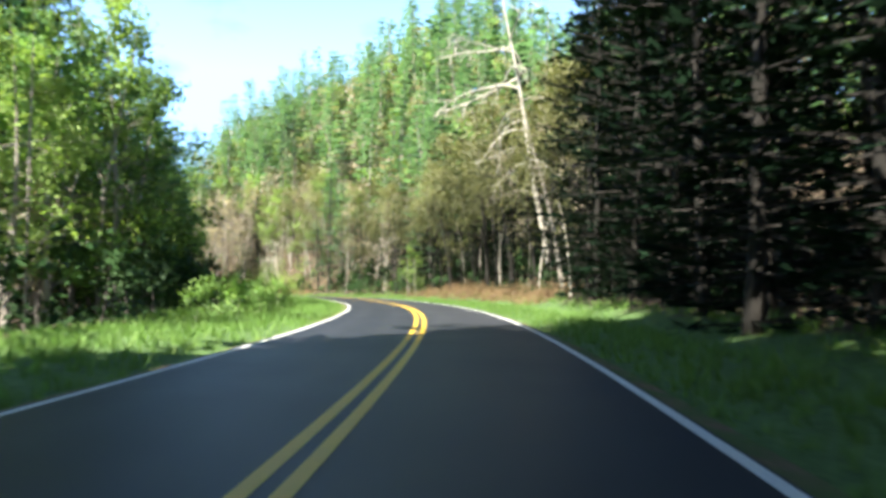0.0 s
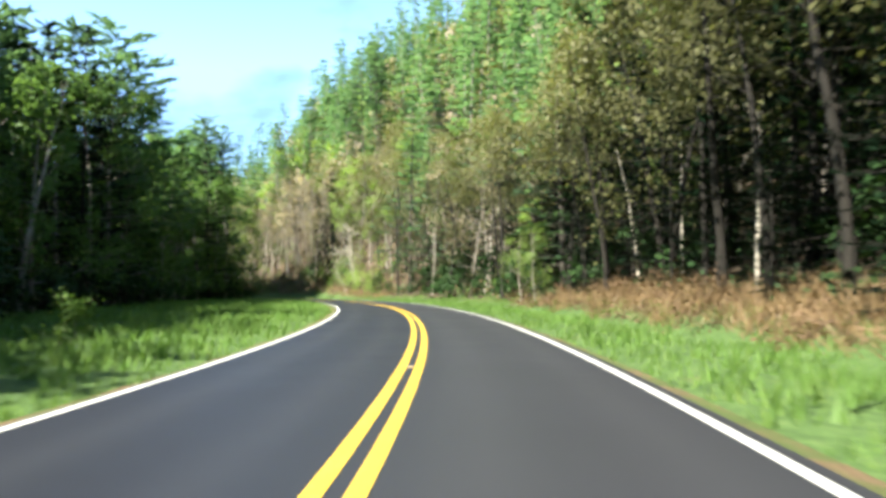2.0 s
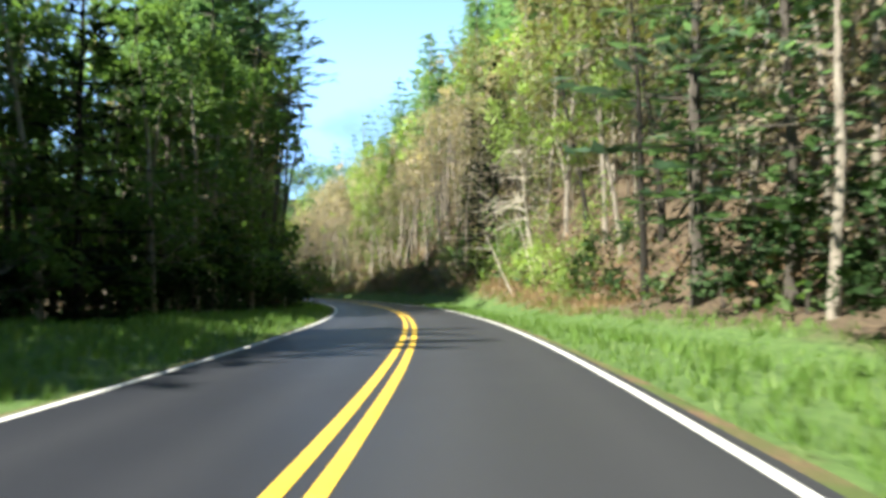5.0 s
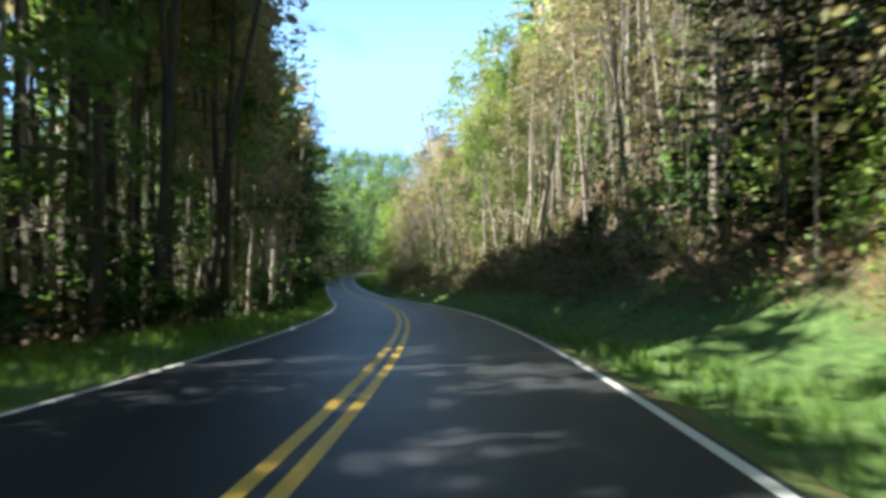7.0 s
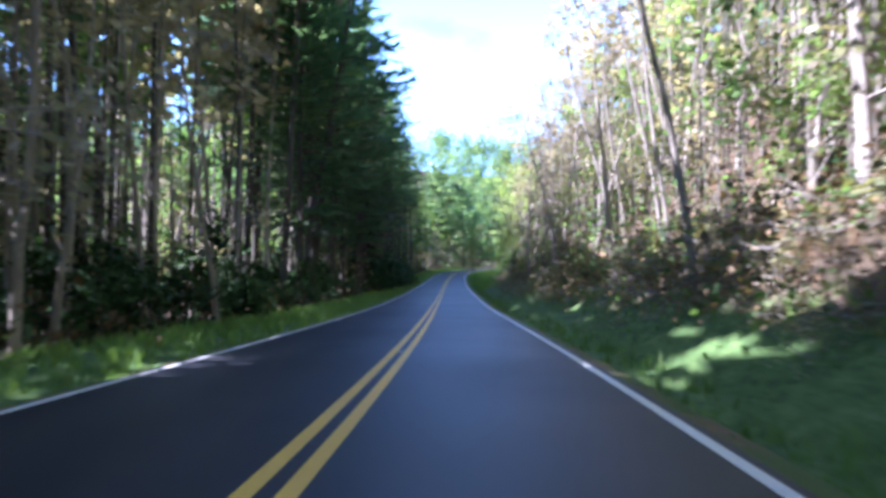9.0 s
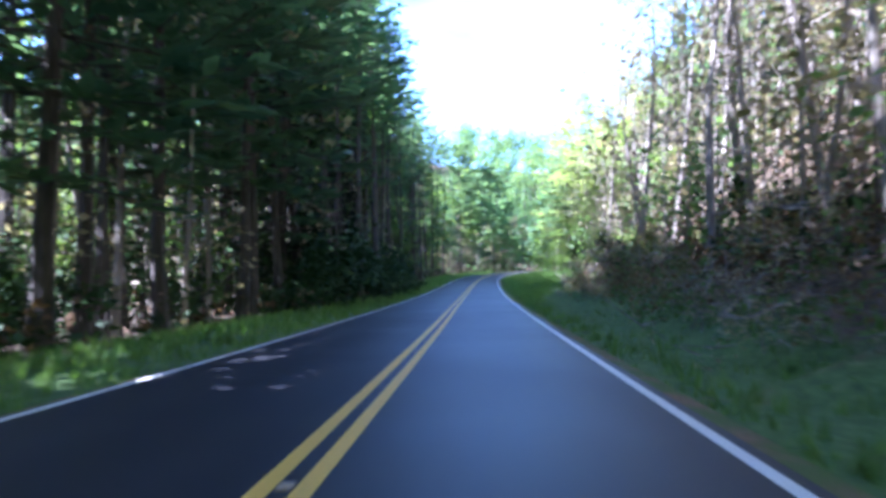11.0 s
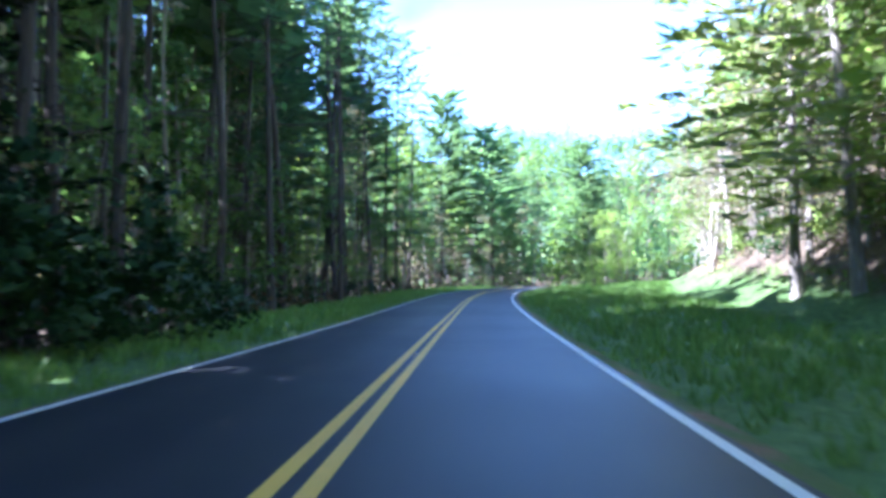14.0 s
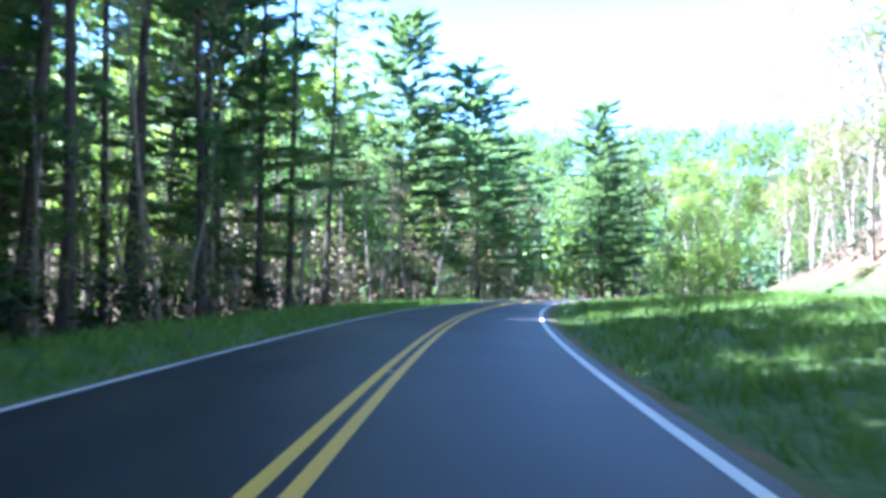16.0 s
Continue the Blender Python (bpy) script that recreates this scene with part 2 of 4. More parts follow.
# ---------------------------------------------------------------- the road's line
# curvature (1/10000 m) every 16 m and slope (1/1000) every 24 m, from 20 m behind the start
BEND = [-6.7, 12.6, 31.8, 41.3, 44.5, 41.5, 38.0, 42.4, 42.1, 35.4, 36.0, 41.7, 38.7, 37.1, 31.2, 15.0, 7.7, -3.6, 0.3, 2.1, -2.4, -3.4, -2.3, -4.4, -5.3, -26.1, -49.3, -64.2, -71.0, -74.2, -75.6, -76.3, -76.6, -76.7, -76.8, -76.8, -76.9, -76.9, -76.9, -76.9, -76.9]
SLOPE = [-9.1, -4.2, -5.3, -9.3, -5.9, -8.4, -11.8, -15.2, -12.4, -12.3, -13.4, -12.7, 0.7, 6.6, 12.8, 21.6, 32.8, 40.4, 37.3, 26.2, 13.8, 3.1, -4.5, -9.4, -12.3, -14.1, -15.4]
STEP = 2.0
RS = np.arange(-60.0, 560.0, STEP)
kap = np.interp(RS[:-1] + STEP / 2, -20 + 16.0 * np.arange(len(BEND)), np.array(BEND) * 1e-4)
slo = np.interp(RS, -20 + 24.0 * np.arange(len(SLOPE)), np.array(SLOPE) * 1e-3)
i0 = 30                                     # RS[30] is 0
RTH = np.concatenate([[0], np.cumsum(kap * STEP)])
RTH -= RTH[i0]
tmid = (RTH[1:] + RTH[:-1]) / 2
RX = np.concatenate([[0], np.cumsum(-np.sin(tmid) * STEP)])
RY = np.concatenate([[0], np.cumsum(np.cos(tmid) * STEP)])
RZ = np.concatenate([[0], np.cumsum((slo[1:] + slo[:-1]) / 2 * STEP)])
RX, RY, RZ = RX - RX[i0], RY - RY[i0], RZ - RZ[i0]
LEFT_LINE, RIGHT_LINE = -3.55, 3.30
LEFT_EDGE, RIGHT_EDGE = -3.68, 3.42


def on_road(s, o):
    """World x, y and the road's height, s metres along and o metres to the right of the middle."""
    th = np.interp(s, RS, RTH)
    return (np.interp(s, RS, RX) + o * np.cos(th), np.interp(s, RS, RY) + o * np.sin(th), np.interp(s, RS, RZ))


def knots(s, *pairs):
    return np.interp(s, [p[0] for p in pairs], [p[1] for p in pairs])


def verge_left(s):
    return knots(s, (-60, 9), (25, 10), (60, 13.5), (75, 18), (140, 19), (156, 10), (165, 7.2), (200, 6.3), (250, 7.2),
                 (320, 6.6), (360, 8.2), (440, 8.8))


def verge_right(s):
    return knots(s, (-60, 8.5), (60, 8.6), (130, 8.8), (150, 6.8), (175, 7.5), (195, 5.7), (260, 5.9), (305, 6.8), (325, 9),
                 (345, 12), (380, 16.5), (402, 20), (428, 21), (465, 13))


def bank_height(s):
    return knots(s, (-60, 1.5), (60, 1.2), (80, 1.6), (110, 0.6), (140, 1.0), (157, 1.4), (175, 3.4), (200, 4.0), (235, 3.2), (270, 2.5),
                 (300, 3.0), (340, 3.6), (400, 4.6), (430, 4.6), (460, 1.5))


def wave(x, y, k):
    return (np.sin(x * k + 1.3) * np.cos(y * k * 1.13 - 0.7) + 0.6 * np.sin(x * k * 2.3 - y * k * 1.7 + 2.0)
            + 0.35 * np.cos(x * k * 4.1 + y * k * 3.7))


def rise(s, o, x, y):
    """Height of the ground over the road's level."""
    a = np.abs(o)
    shoulder = np.where(a < 4.4, -0.16, -0.16 + 0.14 * np.clip((a - 4.4) / 0.9, 0, 1))
    r = np.maximum(o - verge_right(s), 0)
    q = np.maximum(-o - verge_left(s), 0)
    climb = 0.5 * np.clip((o - 6.0) / 9.0, 0, 1) * knots(s, (335, 0), (362, 1), (418, 1), (445, 0))
    ditch = -0.22 * np.exp(-((o - verge_right(s) + 1.2) / 1.1) ** 2) * (o > 4.6)
    right = bank_height(s) * (1 - np.exp(-r / 2.6)) + knots(s, (60, 0.4), (100, 0.46), (130, 0.74), (160, 1.25), (250, 1.12), (330, 0.7)) * np.maximum(r - 4, 0) - 1.0 * np.maximum(r - 40, 0)
    left = -0.9 * (1 - np.exp(-q / 9)) + knots(s, (130, 0.25), (165, 0.2), (190, 0.07), (375, 0.07), (430, 0.38)) * np.clip(q - knots(s, (120, 45), (160, 22)), 0, 230)
    bumps = 0.10 * wave(x, y, 0.55) * np.clip((a - 6) / 4, 0, 1) + 0.5 * wave(x, y, 0.11) * np.clip((a - 14) / 20, 0, 1)
    far = 2.5 * wave(x, y, 0.018) * np.clip((a - 50) / 60, 0, 1)
    return shoulder + ditch + climb + np.where(o > 0, right, left) + bumps + far


def nearest(x, y):
    s, o, z = np.empty(len(x)), np.empty(len(x)), np.empty(len(x))
    for a in range(0, len(x), 4000):
        b = slice(a, a + 4000)
        d = (x[b, None] - RX) ** 2 + (y[b, None] - RY) ** 2
        k = np.argmin(d, 1)
        c, n_ = np.cos(RTH[k]), np.sin(RTH[k])
        dx, dy = x[b] - RX[k], y[b] - RY[k]
        s[b] = RS[k] + np.clip(-n_ * dx + c * dy, -STEP, STEP)
        o[b] = np.where(k % (len(RS) - 1) == 0, np.sign(c * dx + n_ * dy) * np.sqrt(dx * dx + dy * dy), c * dx + n_ * dy)
        z[b] = np.interp(s[b], RS, RZ)
    return s, o, z


def ground_at(s, o):
    x, y, z = on_road(np.atleast_1d(np.asarray(s, float)), np.atleast_1d(np.asarray(o, float)))
    s2, o2, z2 = nearest(x, y)
    return x, y, z2 + rise(s2, o2, x, y)


def mesh_of(name, verts, faces, material, smooth=False):
    me = bpy.data.meshes.new(name)
    me.from_pydata(verts if isinstance(verts, list) else verts.tolist(), [], faces if isinstance(faces, list) else faces.tolist())
    me.materials.append(material)
    if smooth:
        me.shade_smooth()
    return me


# ---------------------------------------------------------------- the ground, one sheet
def stretch(lo, hi, step, far):
    core = np.arange(lo, hi + step, step)
    grow = np.cumsum(step * 1.22 ** np.arange(1, 60))
    grow = grow[grow < far]
    return np.concatenate([lo - grow[::-1], core, core[-1] + grow])


gx, gy = stretch(-330, 70, 2.4, 3000), stretch(-30, 430, 2.4, 3000)
GX, GY = np.meshgrid(gx, gy)
fx, fy = GX.ravel(), GY.ravel()
gs, go, gz = nearest(fx, fy)
lift = rise(gs, go, fx, fy)
lift = np.minimum(lift, 60 + 0.02 * lift)
vz = gz + lift
nx_, ny_ = len(gx), len(gy)
idx = np.arange(nx_ * ny_).reshape(ny_, nx_)
quads = np.stack([idx[:-1, :-1], idx[:-1, 1:], idx[1:, 1:], idx[1:, :-1]], -1).reshape(-1, 4)
ground = new("ground", mesh_of("ground", np.stack([fx, fy, vz], 1), quads, M_GROUND, True))
tagged(ground, "grassy road verges rising into leaf-littered forest slopes", "ground", kind="structure")
beyond = np.maximum(go - verge_right(gs), -go - verge_left(gs))
litter = np.clip(beyond / 2.5 + 0.2, 0, 1)
bare = np.clip(1 - np.abs(go - verge_right(gs) - 2.2) / 2.4, 0, 1) * knots(gs, (140, 0), (150, 0.5), (175, 0.4), (200, 0.3), (260, 0.25), (300, 0.2), (370, 0.1), (384, 0.8), (430, 0.9), (445, 0))
shoulder_dirt = np.clip(1 - np.abs(np.abs(go) - 4.4) / 0.9, 0, 1) * 0.45
cover = ground.data.attributes.new("cover", "FLOAT_VECTOR", "POINT")
cover.data.foreach_set("vector", np.stack([litter, np.maximum(bare, shoulder_dirt), 0 * litter], 1).ravel())


# ---------------------------------------------------------------- road
def ribbon(name, o0, o1, z0, material, s0=-50.0, s1=520.0, step=2.0, thick=0.0, cols=1, fall=0.0, shift=None):
    s = np.arange(s0, s1 + 0.1, step)
    offs = np.linspace(o0, o1, cols + 1)
    rows = []
    for o in offs:
        x, y, z = on_road(s, np.full(len(s), o) + (shift(s) if shift else 0.0))
        rows.append(np.stack([x, y, z + z0 - 0.003 * abs(o) - fall * abs(o - o0)], 1))
    if thick:
        lo = [rows[0] - (0, 0, thick), rows[-1] - (0, 0, thick)]
        rows, offs = [lo[0]] + rows + [lo[1]], np.concatenate([[o0], offs, [o1]])
    v = np.concatenate(rows)
    n = len(s)
    f = [[c * n + i, (c + 1) * n + i, (c + 1) * n + i + 1, c * n + i + 1] for c in range(len(rows) - 1) for i in range(n - 1)]
    me = mesh_of(name, v, f, material)
    uv = me.uv_layers.new(name="along")
    vi = np.empty(len(me.loops), int)
    me.loops.foreach_get("vertex_index", vi)
    uv.data.foreach_set("uv", np.stack([offs[vi // n], s[vi % n]], 1).ravel())
    return new(name, me)


def drift_in(s):
    """The right edge line wanders a little from its even distance."""
    return knots(s, (0, 0.02), (25, 0.0), (45, -0.1), (110, -0.1), (150, -0.06), (172, -0.01), (208, -0.03), (235, -0.07), (290, -0.07), (302, -0.02), (335, -0.03), (345, -0.01), (375, -0.13))


def middle_drift(s):
    return knots(s, (300, 0.0), (320, 0.03), (348, 0.03), (372, 0.11))


road = tagged(ribbon("road", LEFT_EDGE, RIGHT_EDGE, 0.0, M_ASPHALT, thick=0.25, cols=8), "smooth dark grey asphalt two-lane road", "road", kind="structure")
for nm, o0, o1, mat, lab in (("edge_line", LEFT_LINE - 0.064, LEFT_LINE + 0.064, M_WHITE, "solid white edge line"),
                             ("edge_line", RIGHT_LINE - 0.064, RIGHT_LINE + 0.064, M_WHITE, "solid white edge line"),
                             ("centre_line", -0.213, -0.068, M_YELLOW, "solid yellow centre line"),
                             ("centre_line", 0.068, 0.213, M_YELLOW, "solid yellow centre line")):
    line = ribbon(nm, o0, o1, 0.005, mat, shift=drift_in if o0 > 3 else middle_drift if abs(o0) < 1 else None)
    line.parent = road
    tagged(line, lab)


for o0, o1 in ((RIGHT_EDGE - 0.02, 3.78), (LEFT_EDGE + 0.02, -4.1)):
    tagged(ribbon("shoulder", o0, o1, -0.012, M_SHOULDER, cols=3, fall=0.17), "narrow orange-brown gravel and dirt shoulder", "shoulder", kind="structure")


# ---------------------------------------------------------------- plants: building blocks
SOFT = 0.76


class Plant:
    """Gathers tapered limbs and loose leaves."""

    def __init__(self, seed):
        self.r = np.random.default_rng(seed)
        self.v, self.f, self.n, self.w = [], [], 0, []

    def limb(self, pts, radii, sides=5):
        pts = np.asarray(pts, float)
        k = len(pts)
        d = np.gradient(pts, axis=0)
        d /= np.linalg.norm(d, axis=1)[:, None] + 1e-9
        ref = np.where(np.abs(d[:, 2:3]) > 0.9, [[1.0, 0, 0]], [[0, 0, 1.0]])
        u = np.cross(d, ref)
        u /= np.linalg.norm(u, axis=1)[:, None] + 1e-9
        w = np.cross(d, u)
        a = np.arange(sides) * 2 * np.pi / sides
        ring = pts[:, None] + (u[:, None] * np.cos(a)[None, :, None] + w[:, None] * np.sin(a)[None, :, None]) * np.asarray(radii)[:, None, None]
        self.v.append(ring.reshape(-1, 3))
        self.w.append(np.zeros((k * sides, 3)))
        b = self.n
        for i in range(k - 1):
            for j in range(sides):
                j2 = (j + 1) % sides
                self.f.append([b + i * sides + j, b + i * sides + j2, b + (i + 1) * sides + j2, b + (i + 1) * sides + j])
        self.n += k * sides

    def leaves(self, c, along, across, core=None):
        """Four-cornered leaves, folded a little, shaded as part of the rounded crown about the core."""
        c, along, across = (np.asarray(q, float) for q in (c, along, across))
        k = len(c)
        if core is None:
            core = c.mean(0)
        out = (c - core) * (1, 1, 0.45)
        out = out / (np.linalg.norm(out, axis=1)[:, None] + 0.2) + (0, 0, 0.35)
        nrm = np.cross(across, along)
        across = across * np.where((nrm * out).sum(1) < 0, -1.0, 1.0)[:, None]
        nrm = np.cross(across, along)
        soft = out * SOFT + nrm / (np.linalg.norm(nrm, axis=1)[:, None] + 1e-9) * (1 - SOFT)
        self.w.append(np.repeat(soft / np.linalg.norm(soft, axis=1)[:, None], 4, 0))
        nrm *= 0.18 / (np.linalg.norm(nrm, axis=1)[:, None] + 1e-9) * np.linalg.norm(across, axis=1)[:, None]
        v = np.stack([c - along, c + across + nrm, c + along, c - across + nrm], 1).reshape(-1, 3)
        self.v.append(v)
        b = self.n + 4 * np.arange(k)
        self.f += np.stack([b, b + 1, b + 2, b + 3], 1).tolist()
        self.n += 4 * k

    def cloud(self, c, size, flat=0.5, slim=0.55, core=None):
        k = len(c)
        a = self.r.normal(size=(k, 3)) * (1, 1, flat)
        a /= np.linalg.norm(a, axis=1)[:, None]
        b = self.r.normal(size=(k, 3)) * (1, 1, flat)
        b -= a * (a * b).sum(1)[:, None]
        b /= np.linalg.norm(b, axis=1)[:, None]
        s = size * self.r.uniform(0.55, 1.35, (k, 1))
        self.leaves(c, a * s, b * s * slim, core)

    def mesh(self, name, material):
        me = mesh_of(name, np.concatenate(self.v), self.f, material, False)
        w = np.concatenate(self.w)
        if w.any():
            me.shade_smooth()
            me.normals_split_custom_set_from_vertices(w)
        return me


def bent(r, p, d, length, k, droop=0.0, wobble=0.12):
    """Points along a limb that wanders."""
    pts, d = [np.array(p, float)], np.array(d, float)
    for i in range(k):
        d = d + r.normal(size=3) * wobble + np.array([0, 0, droop / k])
        d /= np.linalg.norm(d)
        pts.append(pts[-1] + d * length / k)
    return np.array(pts), d


def pine_meshes(seed, height, clear, spread, thick, tufts=7, flat_tops=False, size=0.42, slim=0.36):
    """A pine: straight trunk, whorls of level boughs with flat sprays of needles."""
    wood, green = Plant(seed), Plant(seed + 500)
    r = wood.r
    k = 9
    zz = np.linspace(-0.5, height, k)
    trunk = np.stack([np.cumsum(r.normal(0, 0.06, k)), np.cumsum(r.normal(0, 0.06, k)), zz], 1)
    wood.limb(trunk, thick * (1 - 0.93 * np.clip(zz / height, 0, 1)) * (1 + 0.35 * np.exp(-np.clip(zz, 0, None) * 1.5)), 7)
    z = clear * height
    cs, al, ac = [], [], []
    while z < height * 0.985:
        u = (z - clear * height) / (height * (1 - clear))
        if flat_tops:
            reach = spread * (0.22 + 0.85 * math.sqrt(1 - u * u)) * min(1.0, 0.5 + u * 3)
        else:
            reach = spread * (0.12 + 0.95 * (1 - u ** 1.5) ** 0.8) * min(1.0, 0.6 + 3 * u)
        base = np.array([np.interp(z, zz, trunk[:, 0]), np.interp(z, zz, trunk[:, 1]), z])
        turn = r.uniform(0, 6.28)
        for j in range(r.integers(4, 6)):
            a = turn + j * 6.28 / 5 + r.normal(0, 0.3)
            ln = reach * r.uniform(0.5, 1.2)
            d0 = np.array([np.cos(a), np.sin(a), 0.02 + 0.4 * u])
            pts, d1 = bent(r, base, d0, ln, 2, -0.1, 0.07)
            wood.limb(pts[[0, 2]], np.array([0.055, 0.008]) * (0.5 + 0.4 * ln / spread), 3)
            m = max(3, int(tufts * (0.35 + ln / 3.6)))
            q = r.uniform(0.2, 1.04, m)
            cc = np.stack([np.interp(q * 2, range(3), pts[:, i]) for i in range(3)], 1)
            side = np.cross(d0, [0, 0, 1.0])
            off = r.normal(0, 0.32, m) * (0.3 + ln * 0.24) * (1.25 - 0.6 * q)
            cc += side * off[:, None] + np.array([0, 0, 1]) * r.normal(0.0, 0.07, m)[:, None]
            fan = d0 * r.uniform(0.5, 1.0, m)[:, None] + side * np.sign(off)[:, None] * r.uniform(0.1, 0.9, m)[:, None] + np.array([0, 0, 1]) * r.normal(-0.02, 0.16, m)[:, None]
            fan /= np.linalg.norm(fan, axis=1)[:, None]
            cr = np.cross(fan, r.normal(0, 0.3, (m, 3)) + (0, 0, 1))
            cr /= np.linalg.norm(cr, axis=1)[:, None]
            s_ = size * r.uniform(0.7, 1.5, (m, 1))
            cs.append(cc), al.append(fan * s_), ac.append(cr * s_ * slim)
        z += r.uniform(0.6, 1.05) * (1.0 if height > 12 else 0.7)
    green.leaves(np.concatenate(cs), np.concatenate(al), np.concatenate(ac))
    for i in range(12 if clear > 0.2 else 4):    # dead stubs under the crown
        zb = r.uniform(0.1, max(clear, 0.14)) * height
        a = r.uniform(0, 6.28)
        pts, _ = bent(r, (np.interp(zb, zz, trunk[:, 0]), np.interp(zb, zz, trunk[:, 1]), zb), (np.cos(a), np.sin(a), 0.05), r.uniform(0.6, 2.2), 2)
        wood.limb(pts, [0.03, 0.018, 0.006], 3)
    return wood, green


def broad_meshes(seed, height, clear, spread, thick, leaves=1000, leaf=0.3, fork=6, tiers=2, lean=0.0, fine=0, sag=0.0, haze=0.3, slim=0.55):
    """A broadleaf tree: trunk, limbs and twigs by forking, leaves round the twigs."""
    wood, green = Plant(seed), Plant(seed + 500)
    r = wood.r
    d = np.array([lean * np.cos(seed), lean * np.sin(seed), 1.0])
    trunk, _ = bent(r, (0, 0, -0.5), d / np.linalg.norm(d), height * 0.92, 7, 0.15, 0.05)
    wood.limb(trunk, thick * np.array([1.25, 0.92, 0.8, 0.66, 0.5, 0.34, 0.18, 0.05]), 7)
    tips = []

    def grow(p, dr, ln, rad, tier):
        k = 3 if tier == 0 else 2
        pts, de = bent(r, p, dr, ln, k, 0.12 * r.uniform(-1, 1) - sag, 0.2)
        if tier == tiers:
            wood.limb(pts[[0, 2]], [rad, rad * 0.22], 3)
            tips.append(pts[-3:])
            return
        wood.limb(pts, rad * np.linspace(1, 0.22, k + 1), 4 if tier == 0 else 3)
        for i in range(3):
            q = r.uniform(0.35, 1.0) * k
            b = np.array([np.interp(q, range(k + 1), pts[:, c]) for c in range(3)])
            side = r.normal(size=3) * (1, 1, 0.6)
            nd = de * 0.75 + side / np.linalg.norm(side) * 0.8
            grow(b, nd / np.linalg.norm(nd), ln * r.uniform(0.4, 0.65), rad * 0.5, tier + 1)

    for i in range(fork * 2):
        q = clear + (0.97 - clear) * (i + r.uniform(0, 1)) / (fork * 2)
        b = np.array([np.interp(q * 7, range(8), trunk[:, c]) for c in range(3)])
        a = i * 2.4 + r.normal(0, 0.4)
        up = (0.25 + 0.75 * q) * r.uniform(0.4, 1.3)
        dr = np.array([np.cos(a), np.sin(a), up])
        grow(b, dr / np.linalg.norm(dr), spread * (1.1 - 0.7 * max(q - clear, 0) / (1 - clear)) * r.uniform(0.6, 1.1), thick * 0.3 * (1.15 - q), 0)
    tips = np.array(tips)
    pick = r.integers(0, len(tips), leaves)
    q = r.uniform(0.1, 2.0, leaves)
    lo = np.floor(q).astype(int).clip(0, 1)
    c = tips[pick, lo] * (1 - (q - lo))[:, None] + tips[pick, lo + 1] * (q - lo)[:, None]
    c += r.normal(0, haze, (leaves, 3))
    green.cloud(c, leaf, 0.5, slim)
    for i in range(fine):                        # bare twigs
        t = tips[r.integers(0, len(tips))]
        b = t[r.integers(0, 3)]
        dd = r.normal(size=3) * (1, 1, 0.5) + (0, 0, 0.3 - sag)
        pts, _ = bent(r, b, dd / np.linalg.norm(dd), r.uniform(0.5, 1.3), 2, 0, 0.2)
        wood.limb(pts, [0.02, 0.012, 0.004], 3)
    return wood, green


def dead_meshes(seed, height, thick, span, limbs, reach, sag, fan=0.75):
    """A bleached trunk with long sagging limbs, most of them to one side."""
    wood = Plant(seed)
    r = wood.r
    trunk, _ = bent(r, (0, 0, -0.5), (0, 0, 1), height, 9, 0.1, 0.035)
    wood.limb(trunk, thick * np.linspace(1.15, 0.25, 10), 7)
    out = []
    for i in range(limbs):
        one = Plant(seed + i)
        out.append(one)
        z = span[0] + (span[1] - span[0]) * (i + r.uniform(0, 1)) / limbs
        b = np.array([np.interp(z, trunk[:, 2], trunk[:, c]) for c in range(3)])
        a = np.pi + r.normal(0, fan) if i % 4 else r.uniform(-1, 1)
        ln = r.uniform(*reach) * (1.0 if i % 4 else 0.5)
        pts, _ = bent(r, b, (np.cos(a), np.sin(a), r.uniform(0.0, 0.4)), ln, 6, -sag * r.uniform(0.5, 1.1), 0.16)
        rad = 0.015 * ln * (0.6 + 0.4 * thick / 0.2)
        one.limb(pts, rad * np.linspace(1, 0.2, 7), 5)
        for j in range(int(3 + ln)):
            q = r.uniform(1.5, 6)
            p = np.array([np.interp(q, range(7), pts[:, c]) for c in range(3)])
            d = pts[min(int(q) + 1, 6)] - pts[int(min(q, 5))]
            d = d / np.linalg.norm(d) + r.normal(0, 0.55, 3) + (0, 0, -0.3 * sag)
            tw, de = bent(r, p, d / np.linalg.norm(d), ln * r.uniform(0.12, 0.35), 3, -0.3 * sag, 0.25)
            one.limb(tw, rad * 0.4 * np.linspace(1, 0.25, 4), 3)
            for k in range(2):
                d2 = de + r.normal(0, 0.7, 3)
                t2, _ = bent(r, tw[1 + k], d2 / np.linalg.norm(d2), ln * r.uniform(0.05, 0.15), 2, 0, 0.2)
                one.limb(t2, rad * 0.2 * np.linspace(1, 0.3, 3), 3)
    return wood, out


def make_tree(name, label, wood, green, bark, leaf, category="tree", group="", crown="crown"):
    top = new(name)
    rest = [("limb", g, bark) for g in green] if isinstance(green, list) else [(crown, green, leaf)]
    for nm, plant, mat in [("trunk", wood, bark)] + rest:
        p = new(nm, plant.mesh(nm, mat))
        p.parent = top
        if nm == crown:
            tagged(p, kind="stuff")
    return tagged(top, label, category, group)


